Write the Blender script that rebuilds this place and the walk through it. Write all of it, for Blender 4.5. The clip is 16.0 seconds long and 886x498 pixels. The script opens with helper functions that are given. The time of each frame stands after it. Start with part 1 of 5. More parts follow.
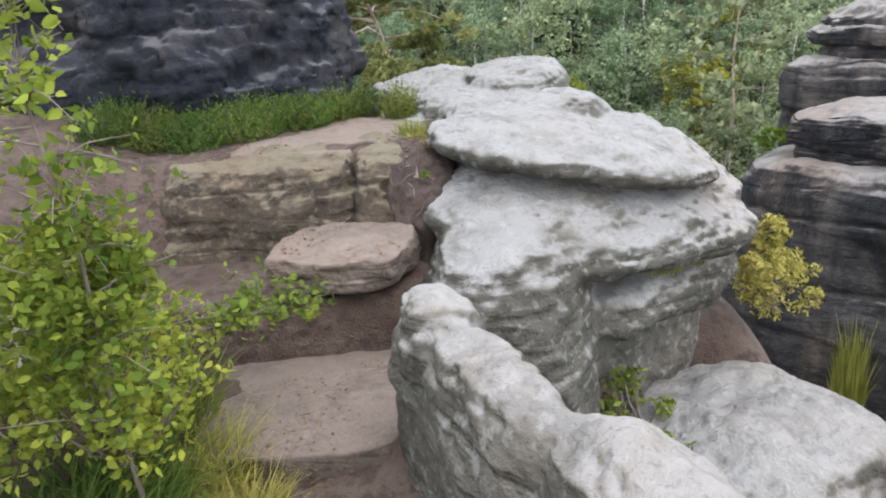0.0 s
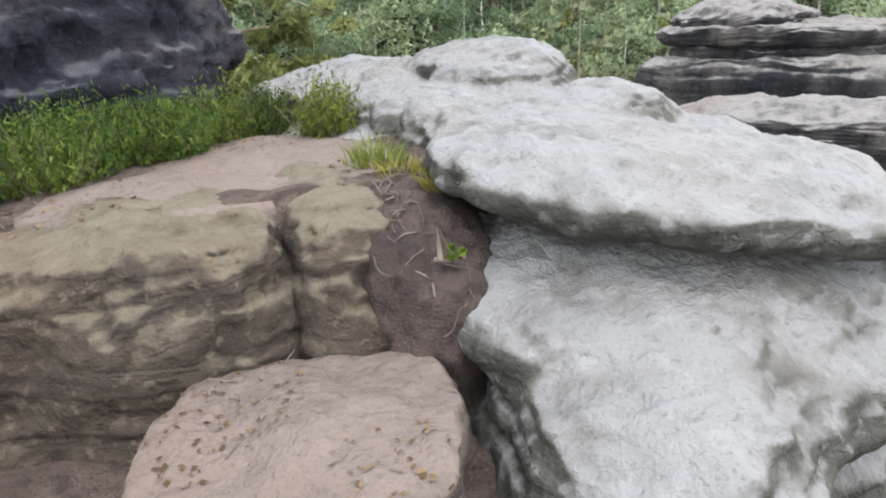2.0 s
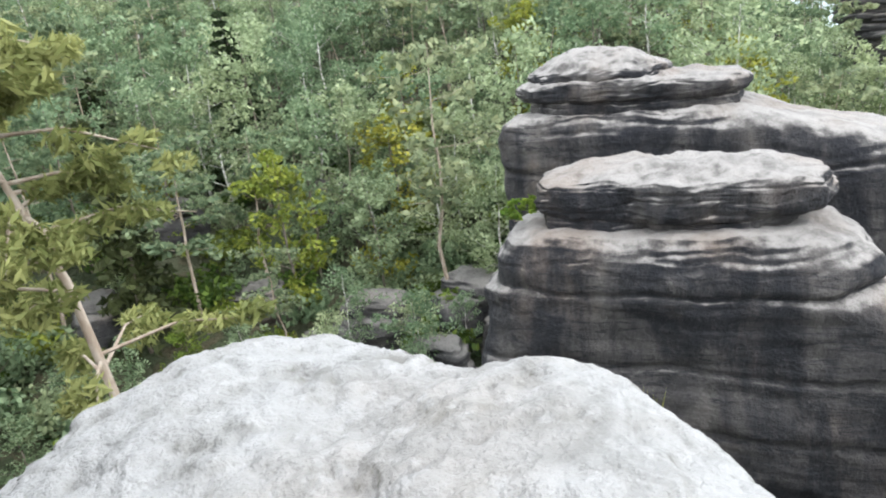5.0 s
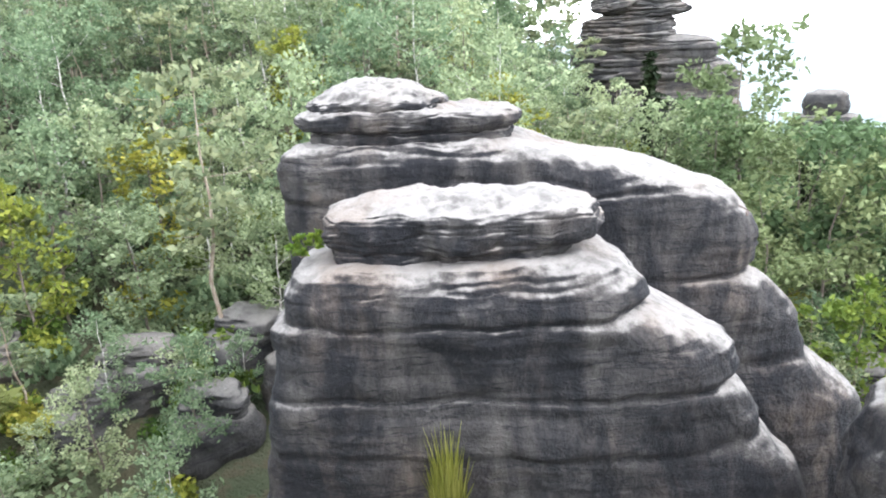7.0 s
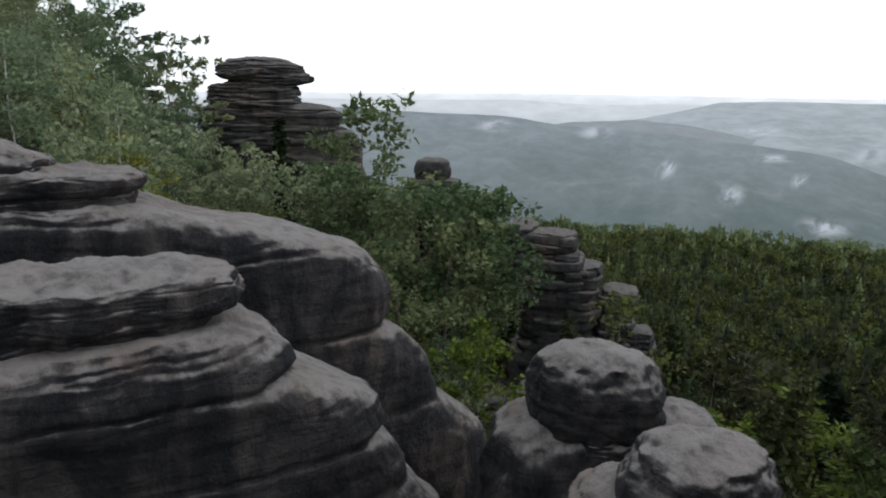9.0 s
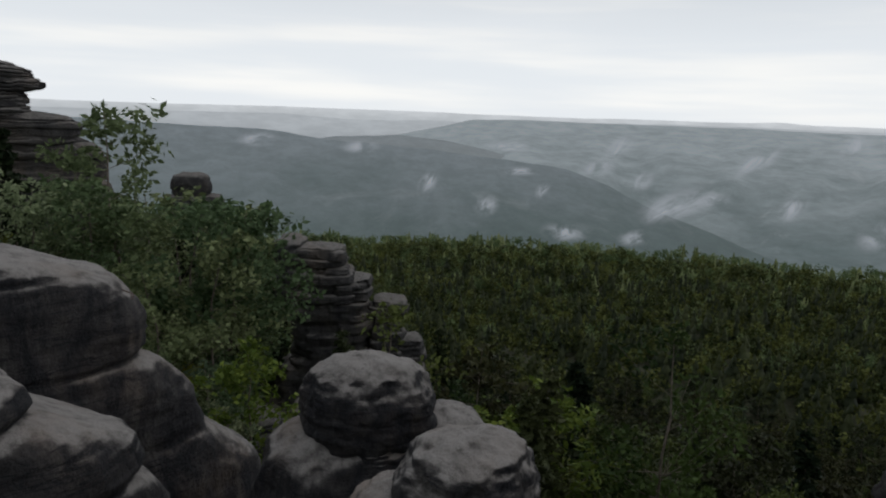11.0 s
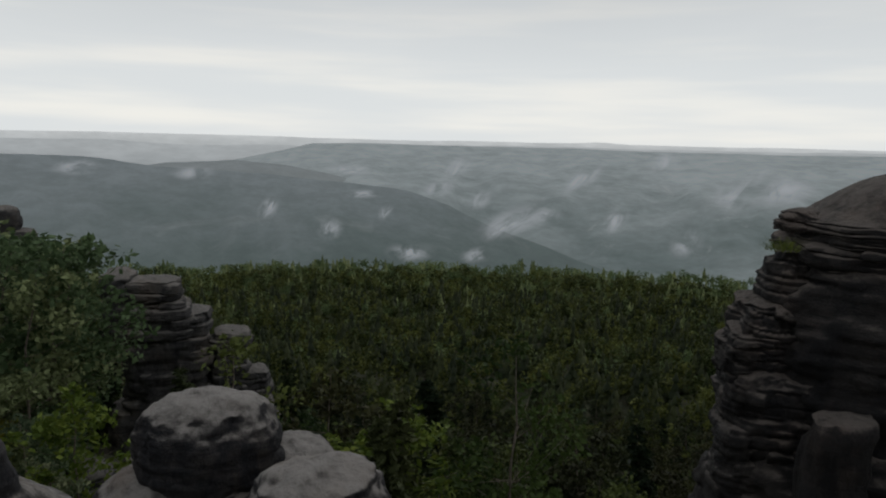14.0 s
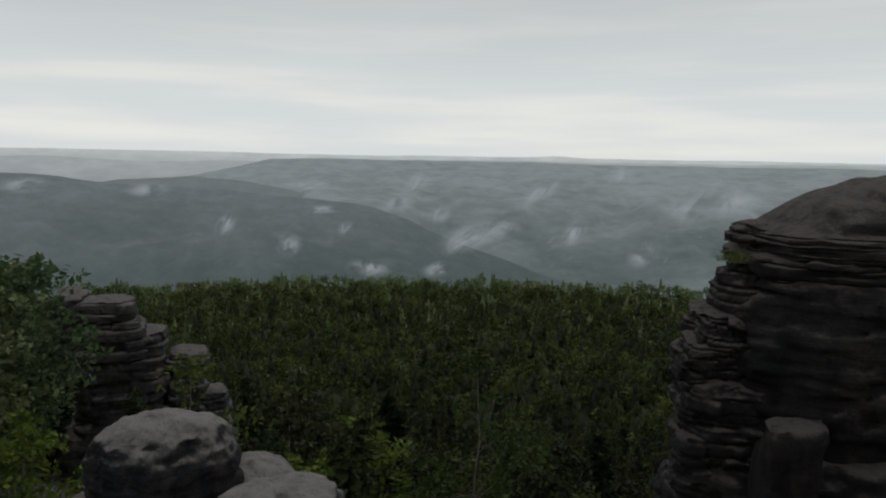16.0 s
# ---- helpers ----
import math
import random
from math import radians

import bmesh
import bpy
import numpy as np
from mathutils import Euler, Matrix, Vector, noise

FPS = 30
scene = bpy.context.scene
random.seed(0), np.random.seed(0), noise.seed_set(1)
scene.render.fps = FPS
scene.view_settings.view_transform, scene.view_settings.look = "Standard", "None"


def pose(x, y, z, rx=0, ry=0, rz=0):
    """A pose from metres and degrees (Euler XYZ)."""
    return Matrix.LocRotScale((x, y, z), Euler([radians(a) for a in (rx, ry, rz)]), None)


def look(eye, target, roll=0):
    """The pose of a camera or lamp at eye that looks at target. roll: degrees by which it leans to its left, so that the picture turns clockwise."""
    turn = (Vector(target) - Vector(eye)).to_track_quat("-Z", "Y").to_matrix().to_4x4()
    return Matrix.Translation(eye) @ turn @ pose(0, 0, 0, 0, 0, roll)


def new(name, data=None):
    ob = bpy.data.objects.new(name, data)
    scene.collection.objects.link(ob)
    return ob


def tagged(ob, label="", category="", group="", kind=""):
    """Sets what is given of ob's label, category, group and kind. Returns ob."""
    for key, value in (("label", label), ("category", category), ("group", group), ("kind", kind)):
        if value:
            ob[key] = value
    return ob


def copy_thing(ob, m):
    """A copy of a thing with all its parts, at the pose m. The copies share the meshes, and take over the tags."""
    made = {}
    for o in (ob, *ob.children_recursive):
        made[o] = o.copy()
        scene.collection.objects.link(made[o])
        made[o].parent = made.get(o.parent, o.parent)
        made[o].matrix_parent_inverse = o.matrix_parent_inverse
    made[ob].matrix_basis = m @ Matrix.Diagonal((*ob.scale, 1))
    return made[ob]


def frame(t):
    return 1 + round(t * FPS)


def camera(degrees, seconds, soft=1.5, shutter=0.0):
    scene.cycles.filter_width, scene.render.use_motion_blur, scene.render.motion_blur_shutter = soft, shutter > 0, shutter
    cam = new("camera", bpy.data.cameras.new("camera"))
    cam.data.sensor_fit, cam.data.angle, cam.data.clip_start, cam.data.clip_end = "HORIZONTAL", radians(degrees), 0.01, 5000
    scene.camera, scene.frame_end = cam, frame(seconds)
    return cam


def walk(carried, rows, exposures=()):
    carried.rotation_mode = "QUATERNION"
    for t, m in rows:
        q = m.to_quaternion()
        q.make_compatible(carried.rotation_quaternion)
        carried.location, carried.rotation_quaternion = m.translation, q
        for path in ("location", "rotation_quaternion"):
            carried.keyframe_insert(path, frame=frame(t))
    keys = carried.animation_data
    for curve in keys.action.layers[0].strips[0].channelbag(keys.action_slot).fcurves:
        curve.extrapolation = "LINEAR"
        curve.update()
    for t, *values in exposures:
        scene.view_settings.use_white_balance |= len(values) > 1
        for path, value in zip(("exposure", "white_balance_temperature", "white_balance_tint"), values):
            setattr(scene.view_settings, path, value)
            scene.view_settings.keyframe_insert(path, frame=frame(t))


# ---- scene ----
# ---- camera ----
cam = camera(64.66, 16.0, soft=2.0)
PATH = [
    (0, -0.000, 0.000, 1.950, 70.78, 4.66, 0.00),
    (0.5, -0.322, 0.443, 1.865, 69.43, 3.01, -5.04),
    (1, -0.456, 0.957, 1.754, 69.49, 1.70, -5.51),
    (1.5, -0.557, 1.614, 1.709, 68.53, 6.14, -6.19),
    (2, -0.637, 2.352, 1.681, 70.41, 4.26, -13.35),
    (2.5, -0.641, 3.074, 1.704, 71.60, 3.08, -10.92),
    (3, -0.669, 3.704, 1.823, 72.23, 2.01, -12.40),
    (3.5, -0.509, 4.269, 1.884, 73.35, -0.97, -16.55),
    (4, -0.370, 4.745, 2.360, 71.92, 1.88, -11.51),
    (4.5, -0.326, 5.029, 2.390, 73.99, 5.89, -15.37),
    (4.7, -0.273, 5.141, 2.420, 72.69, 7.49, -21.71),
    (6.8, -0.008, 6.294, 2.470, 73.06, 4.97, -37.55),
    (7, -0.047, 6.356, 2.477, 72.85, 3.04, -44.96),
    (7.5, -0.042, 6.549, 2.518, 73.67, 1.74, -57.74),
    (8, 0.000, 6.561, 2.515, 73.94, -0.55, -63.24),
    (8.5, 0.069, 6.545, 2.513, 75.18, -1.51, -67.91),
    (9, 0.282, 6.577, 2.491, 77.31, -0.63, -73.81),
    (9.5, 0.346, 6.560, 2.501, 77.92, -0.45, -78.13),
    (10, 0.433, 6.546, 2.500, 78.22, -1.87, -83.85),
    (10.2, 0.423, 6.550, 2.505, 78.65, -2.17, -86.12),
    (12.3, 0.257, 6.449, 2.505, 78.13, -0.81, -99.47),
    (12.5, 0.297, 6.445, 2.498, 78.57, -0.92, -100.61),
    (13, 0.344, 6.427, 2.507, 80.06, -1.95, -102.51),
    (13.5, 0.328, 6.417, 2.504, 80.58, -2.15, -103.72),
    (14, 0.331, 6.391, 2.502, 81.06, -1.35, -105.48),
    (14.5, 0.344, 6.371, 2.513, 81.23, -1.24, -106.38),
    (15, 0.326, 6.371, 2.515, 81.70, -1.22, -106.97),
    (15.5, 0.310, 6.371, 2.519, 82.24, -0.66, -108.10),
    (16, 0.305, 6.365, 2.532, 82.30, -1.03, -108.78),
]
# world, sun and exposure
EXPOSURES = [(0, .4, 6330, 15), (2, .38, 6330, 14), (2.8, .25, 6300, 13), (3.5, .3, 6300, 11), (4.7, .65, 6300, 11), (6.8, 1.25, 6200, 13), (7.0, 1.25, 6180, 14), (7.5, .95, 6150, 15), (8.0, .55, 6130, 16), (8.5, -.45, 6200, 15), (9.0, -1.3, 6300, 14), (10.0, -1.95, 6350, 13), (12.5, -2.05, 6550, 13), (14.5, -2.22, 6600, 11), (16.0, -2.28, 6550, 10)]
walk(cam, [(t, pose(x, y, z, rx, ry, rz)) for t, x, y, z, rx, ry, rz in PATH], EXPOSURES)


class Nodes:
    """Short hand for building a node tree."""

    def __init__(self, tree):
        self.t = tree

    def add(self, kind, **kw):
        n = self.t.nodes.new(kind)
        for k, v in kw.items():
            if k == "ins":
                for i, val in v.items():
                    if hasattr(val, "is_output"):
                        self.t.links.new(val, n.inputs[i])
                    else:
                        n.inputs[i].default_value = val
            else:
                setattr(n, k, v)
        return n

    def noise(self, vec, scale, detail=4, rough=.55, dist=0.0):
        return self.add("ShaderNodeTexNoise", ins={"Vector": vec, "Scale": scale, "Detail": detail, "Roughness": rough, "Distortion": dist}).outputs["Fac"]

    def scaled(self, vec, s):
        return self.add("ShaderNodeVectorMath", operation="MULTIPLY", ins={0: vec, 1: s}).outputs[0]

    def ramp(self, fac, a, b, lo=0.0, hi=1.0):
        return self.add("ShaderNodeMapRange", clamp=True, interpolation_type="SMOOTHSTEP", ins={0: fac, 1: a, 2: b, 3: lo, 4: hi}).outputs[0]

    def math(self, op, a, b=0.0):
        return self.add("ShaderNodeMath", operation=op, ins={0: a, 1: b}).outputs[0]

    def mix(self, fac, a, b, mode="MIX"):
        n = self.add("ShaderNodeMix", data_type="RGBA", blend_type=mode)
        for sock, val in ((n.inputs[0], fac), (n.inputs[6], a), (n.inputs[7], b)):
            if hasattr(val, "is_output"):
                self.t.links.new(val, sock)
            else:
                sock.default_value = (*val, 1) if isinstance(val, tuple) and len(val) == 3 else val
        return n.outputs[2]

    def bump(self, height, dist, strength=1.0, normal=None):
        n = self.add("ShaderNodeBump", ins={"Height": height, "Distance": dist, "Strength": strength})
        if normal is not None:
            self.t.links.new(normal, n.inputs["Normal"])
        return n.outputs[0]


SUN_EL, SUN_AZ = 52, 150
world = bpy.data.worlds.new("overcast_sky")
scene.world = world
world.use_nodes = True
W = Nodes(world.node_tree)
bg = world.node_tree.nodes["Background"]
sky = W.add("ShaderNodeTexSky", sky_type="NISHITA", sun_disc=False, sun_elevation=radians(SUN_EL), sun_rotation=radians(SUN_AZ), altitude=400)
sky_dim = W.mix(1.0, sky.outputs[0], (.1, .1, .1), "MULTIPLY")
ray = W.add("ShaderNodeTexCoord").outputs["Generated"]
up = W.add("ShaderNodeSeparateXYZ", ins={0: ray}).outputs[2]
# cloud deck seen in perspective: divide by height above the horizon
flat = W.add("ShaderNodeVectorMath", operation="DIVIDE", ins={0: ray}).outputs[0]
safe = W.math("MAXIMUM", W.math("ADD", up, .06), .03)
comb = W.add("ShaderNodeCombineXYZ", ins={0: safe, 1: safe, 2: 1.0}).outputs[0]
world.node_tree.links.new(comb, flat.node.inputs[1])
deck = W.scaled(flat, (.22, .34, 0.0))
clouds = W.ramp(W.noise(deck, 1.1, 5, .5, .6), .32, .70)
cloud_col = W.mix(clouds, (2.05, 2.2, 2.3), (2.6, 2.7, 2.75))
low = W.ramp(up, 0.02, .36, 1.0, 0.0)
streak = W.ramp(W.noise(W.scaled(ray, (2.0, 2.0, 26.0)), 1.0, 4, .5), .42, .72)
low_col = W.mix(streak, (3.5, 3.72, 3.78), (4.2, 4.25, 4.05))
cloud_col = W.mix(low, cloud_col, low_col)
final = W.mix(.9, sky_dim, cloud_col)
world.node_tree.links.new(final, bg.inputs[0])
bg.inputs[1].default_value = 1.0

sun_data = bpy.data.lights.new("sun", "SUN")
sun_data.energy, sun_data.angle, sun_data.color = 1.0, radians(25), (1.0, .96, .9)
sun_ob = new("sun", sun_data)
sun_ob.matrix_world = look((0, 0, 60), (-60 * math.cos(radians(SUN_EL)) * math.sin(radians(SUN_AZ)), -60 * math.cos(radians(SUN_EL)) * math.cos(radians(SUN_AZ)), 60 - 60 * math.sin(radians(SUN_EL))))


# ---- materials ----
def material(name):
    m = bpy.data.materials.new(name)
    m.use_nodes = True
    n = Nodes(m.node_tree)
    return m, n, m.node_tree.nodes["Principled BSDF"], m.node_tree


def rock_material(name, pale, mid, dark, crust_shade=.6, lichen=.5, grain=1.0, warm=(.30, .21, .14), warm_amount=.3, streak_lo=.40):
    """Weathered sandstone: pale lichened tops, bedding lines, dark algal streaks on steep faces, plus top light and
    side shade painted in by normal.
    """
    m, n, b, tree = material(name)
    geo = n.add("ShaderNodeNewGeometry")
    pos = geo.outputs["Position"]
    nz = n.add("ShaderNodeSeparateXYZ", ins={0: geo.outputs["Normal"]}).outputs[2]
    big = n.noise(pos, .7 * grain, 4, .6)
    med = n.noise(pos, 4.0 * grain, 5, .62)
    fine = n.noise(pos, 28.0 * grain, 4, .65)
    beds = n.noise(n.scaled(pos, (.5 * grain, .5 * grain, 5.0 * grain)), 1.0, 5, .6, .4)
    drips = n.noise(n.scaled(pos, (1.2 * grain, 1.2 * grain, .36 * grain)), 1.0, 6, .66, .5)
    # paler where the face looks up: lichen, and sky light put into the colour
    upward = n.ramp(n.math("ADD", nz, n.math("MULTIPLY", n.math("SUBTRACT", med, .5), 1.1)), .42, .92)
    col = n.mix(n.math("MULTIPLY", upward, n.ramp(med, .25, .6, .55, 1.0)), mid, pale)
    col = n.mix(n.math("MULTIPLY", n.ramp(big, .45, .72), warm_amount), col, warm)
    blotch = n.ramp(n.noise(pos, 1.9 * grain, 5, .68, .8), .50, .66)
    col = n.mix(n.math("MULTIPLY", blotch, .38), col, tuple(x * .55 for x in mid))
    # darker where it is steep: algal streaks, and side shade put into the colour
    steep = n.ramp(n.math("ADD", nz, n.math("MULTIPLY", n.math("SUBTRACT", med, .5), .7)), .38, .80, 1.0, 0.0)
    algae_shade = n.math("MULTIPLY", n.ramp(drips, streak_lo - .04, streak_lo + .30), steep)
    algae_shade = n.math("MULTIPLY", algae_shade, crust_shade)
    col = n.mix(algae_shade, col, dark)
    line = n.math("MULTIPLY", n.ramp(n.math("ABSOLUTE", n.math("SUBTRACT", beds, .53)), .004, .022, 1.0, 0.0), n.math("MULTIPLY", steep, .75))
    col = n.mix(line, col, dark)
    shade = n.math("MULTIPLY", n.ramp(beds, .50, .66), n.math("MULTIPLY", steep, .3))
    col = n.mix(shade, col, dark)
    spots = n.ramp(n.noise(pos, 13.0 * grain, 3, .5), .56, .66)
    col = n.mix(n.math("MULTIPLY", spots, lichen), col, tuple(min(.62, c * 1.25) for c in pale))
    pits = n.ramp(n.noise(pos, 40.0 * grain, 2, .5), .60, .72)
    col = n.mix(n.math("MULTIPLY", pits, .25), col, dark)
    tree.links.new(col, b.inputs["Base Color"])
    b.inputs["Roughness"].default_value = .88
    b.inputs["Specular IOR Level"].default_value = .3
    crease = n.ramp(n.math("ABSOLUTE", n.math("SUBTRACT", n.noise(pos, 2.3 * grain, 5, .6, .5), .5)), 0.0, .035)
    h = n.math("ADD", n.math("MULTIPLY", med, .8), n.math("MULTIPLY", fine, .2))
    h = n.math("ADD", h, n.math("MULTIPLY", n.math("MULTIPLY", beds, steep), .35))
    h = n.math("ADD", h, n.math("MULTIPLY", crease, .035))
    tree.links.new(n.bump(h, .11 / grain, .9), b.inputs["Normal"])
    return m


def leaf_material(name, a, c, through_light=.25, rough=.6, patch_size=1.1, tree_size=0.0):
    m, n, b, tree = material(name)
    geo = n.add("ShaderNodeNewGeometry")
    info = n.add("ShaderNodeObjectInfo")
    patch = n.noise(geo.outputs["Position"], patch_size, 3, .55)
    f = n.math("ADD", n.math("MULTIPLY", geo.outputs["Random Per Island"], .55), n.math("MULTIPLY", n.ramp(patch, .3, .7), .45))
    if tree_size:
        each = n.ramp(n.noise(n.scaled(geo.outputs["Position"], (1, 1, .25)), tree_size, 2, .5), .34, .66)
        f = n.math("ADD", n.math("MULTIPLY", f, .5), n.math("MULTIPLY", each, .5))
    col = n.mix(n.ramp(f, .25, .95), a, c)
    hue = n.add("ShaderNodeHueSaturation", ins={"Color": col})
    tree.links.new(n.ramp(info.outputs["Random"], 0, 1, .47, .53), hue.inputs["Hue"])
    tree.links.new(n.ramp(info.outputs["Random"], 0, 1, 1.25, .8), hue.inputs["Value"])
    tree.links.new(hue.outputs[0], b.inputs["Base Color"])
    b.inputs["Roughness"].default_value = rough
    b.inputs["Specular IOR Level"].default_value = .12
    tr = n.add("ShaderNodeBsdfTranslucent", ins={"Color": hue.outputs[0]})
    mx = n.add("ShaderNodeMixShader", ins={0: through_light, 1: b.outputs[0], 2: tr.outputs[0]})
    tree.links.new(mx.outputs[0], tree.nodes["Material Output"].inputs[0])
    return m


def bark_material(name, a, c, scale=8.0):
    m, n, b, tree = material(name)
    pos = n.add("ShaderNodeNewGeometry").outputs["Position"]
    f = n.noise(n.scaled(pos, (1, 1, .3)), scale, 4, .6)
    tree.links.new(n.mix(n.ramp(f, .4, .62), a, c), b.inputs["Base Color"])
    b.inputs["Roughness"].default_value = .9
    tree.links.new(n.bump(f, .02), b.inputs["Normal"])
    return m


def soil_material(name, a, c, litter, scale=3.0):
    m, n, b, tree = material(name)
    pos = n.add("ShaderNodeNewGeometry").outputs["Position"]
    big, med, fine = n.noise(pos, scale * .5, 4), n.noise(pos, scale * 3, 4), n.noise(pos, scale * 20, 3)
    col = n.mix(n.ramp(big, .38, .62), a, c)
    col = n.mix(n.math("MULTIPLY", n.ramp(med, .5, .62), .7), col, litter)
    col = n.mix(n.math("MULTIPLY", n.ramp(fine, .55, .7), .5), col, tuple(x * .45 for x in litter))
    tree.links.new(col, b.inputs["Base Color"])
    b.inputs["Roughness"].default_value = .92
    tree.links.new(n.bump(n.math("ADD", med, n.math("MULTIPLY", fine, .5)), .05 * 3 / scale), b.inputs["Normal"])
    return m


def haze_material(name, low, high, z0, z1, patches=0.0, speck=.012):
    """Far wooded hills, their damp haze painted as emission: dim woods low down, paler towards the ridge, with soft
    banks of mist.
    """
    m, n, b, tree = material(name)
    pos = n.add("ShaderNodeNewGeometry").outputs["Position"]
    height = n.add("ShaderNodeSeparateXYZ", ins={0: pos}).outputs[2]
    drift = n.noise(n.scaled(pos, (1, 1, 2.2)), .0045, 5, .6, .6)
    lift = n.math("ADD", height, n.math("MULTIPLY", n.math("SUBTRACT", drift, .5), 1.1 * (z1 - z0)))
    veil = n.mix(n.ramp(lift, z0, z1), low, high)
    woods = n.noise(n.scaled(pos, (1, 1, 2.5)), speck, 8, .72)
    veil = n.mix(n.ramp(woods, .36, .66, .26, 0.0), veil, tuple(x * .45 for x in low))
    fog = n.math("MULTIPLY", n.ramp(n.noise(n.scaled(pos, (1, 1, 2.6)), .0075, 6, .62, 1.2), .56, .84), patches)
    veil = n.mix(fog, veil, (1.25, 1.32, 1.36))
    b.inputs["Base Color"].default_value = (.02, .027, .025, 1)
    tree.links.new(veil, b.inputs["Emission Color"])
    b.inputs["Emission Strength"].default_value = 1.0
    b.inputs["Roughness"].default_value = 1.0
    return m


M_BOULDER = rock_material("pale_sandstone", (.255, .251, .245), (.135, .128, .112), (.032, .031, .024), crust_shade=.8, lichen=.35, warm_amount=.15, streak_lo=.32)
M_LEDGE = rock_material("mossy_brown_sandstone", (.165, .142, .10), (.088, .07, .052), (.024, .02, .016), crust_shade=.75, lichen=.3, grain=1.5, warm=(.11, .068, .042), warm_amount=.6)
M_STEP = rock_material("trodden_sandstone", (.20, .158, .134), (.135, .106, .088), (.035, .029, .024), crust_shade=.8, lichen=.2, warm=(.19, .14, .108), warm_amount=.5)
M_DARK = rock_material("blackened_sandstone", (.085, .087, .095), (.025, .0285, .040), (.009, .0105, .016), crust_shade=.9, lichen=.1, grain=1.7, warm=(.20, .16, .125), warm_amount=.35, streak_lo=.28)
M_TOWER = rock_material("tower_sandstone", (.235, .22, .207), (.085, .078, .073), (.009, .0095, .0125), crust_shade=.97, lichen=.04, grain=.5, warm=(.15, .105, .075), warm_amount=.5, streak_lo=.30)
M_CLIFF = rock_material("cliff_sandstone", (.10, .086, .077), (.03, .027, .025), (.006, .006, .0075), crust_shade=.9, lichen=.03, grain=.8, warm=(.15, .105, .08), warm_amount=.3, streak_lo=.34)
M_FARROCK = rock_material("far_sandstone", (.15, .14, .13), (.07, .066, .063), (.015, .016, .019), crust_shade=.8, lichen=.1, grain=.3, warm_amount=.2)
M_SOIL = soil_material("forest_soil", (.07, .046, .035), (.118, .086, .068), (.038, .022, .017))
M_EARTH = soil_material("dark_root_earth", (.05, .034, .028), (.085, .06, .05), (.03, .02, .016), 5.0)
M_GROUND = soil_material("wooded_ground", (.055, .06, .03), (.035, .05, .02), (.07, .055, .03), .35)
M_BIRCH_LEAF = leaf_material("birch_leaf", (.08, .135, .02), (.25, .31, .045), .35)
# broadleaf and slope_leaf are paled and greyed, damp haze mixed into the colours
M_BROAD = leaf_material("broadleaf", (.145, .195, .105), (.36, .43, .255), .5)
M_MIDLEAF = leaf_material("slope_leaf", (.07, .10, .042), (.20, .26, .125), .35)
M_YELLOWISH = leaf_material("yellow_green_leaf", (.12, .15, .025), (.28, .30, .055), .3)
M_PINE = leaf_material("pine_needles", (.10, .135, .075), (.25, .29, .16), .35)
M_SPRUCE = leaf_material("spruce_needles", (.012, .020, .008), (.042, .056, .021), .1, .6, .03, .16)
M_PLAINLEAF = leaf_material("woodland_leaf", (.02, .034, .010), (.105, .135, .036), .25, .6, .022, .13)
M_SCOTS = leaf_material("dark_pine_needles", (.017, .019, .008), (.052, .06, .024), .15, .6, .25)
M_HEATH = leaf_material("heather_green", (.04, .07, .014), (.15, .205, .04), .3)
# woodland leaf for the far band, made paler with distance haze in its colour
M_HAZED_LEAF = leaf_material("hazed_woodland_leaf", (.10, .145, .06), (.23, .285, .13), .35, .6, .018, .1)
M_MOSSGRASS = leaf_material("yellow_grass", (.20, .21, .04), (.34, .33, .09), .25)
M_BARK = bark_material("grey_brown_bark", (.10, .08, .065), (.20, .165, .135))
M_PINEBARK = bark_material("reddish_pine_bark", (.26, .20, .15), (.38, .32, .26))
M_WHITEBARK = bark_material("white_birch_bark", (.62, .60, .56), (.18, .16, .14), 11.0)


# ---- building tools ----
def hash3(i, j, k, seed):
    h = (i * 374761393 + j * 668265263 + k * 2147483647 + seed * 974634777) & 0xFFFFFFFF
    h = ((h ^ (h >> 13)) * 1274126177) & 0xFFFFFFFF
    h = ((h ^ (h >> 16)) * 2246822519) & 0xFFFFFFFF
    return ((h ^ (h >> 13)) & 0xFFFFFF) / 0xFFFFFF


def vnoise(p, seed=0):
    """Smooth value noise in [-1, 1] at an array of points."""
    c = np.floor(p).astype(np.int64)
    f = p - c
    f = f * f * f * (f * (f * 6 - 15) + 10)
    out = 0
    for a in (0, 1):
        for b in (0, 1):
            for d in (0, 1):
                w = (f[:, 0] if a else 1 - f[:, 0]) * (f[:, 1] if b else 1 - f[:, 1]) * (f[:, 2] if d else 1 - f[:, 2])
                out = out + w * hash3(c[:, 0] + a, c[:, 1] + b, c[:, 2] + d, seed)
    return out * 2 - 1


def fbm(p, octaves=4, seed=0, gain=.5):
    out, amp = 0, 1.0
    for o in range(octaves):
        out = out + amp * vnoise(p * 2 ** o + o * 17.3, seed + o)
        amp *= gain
    return out


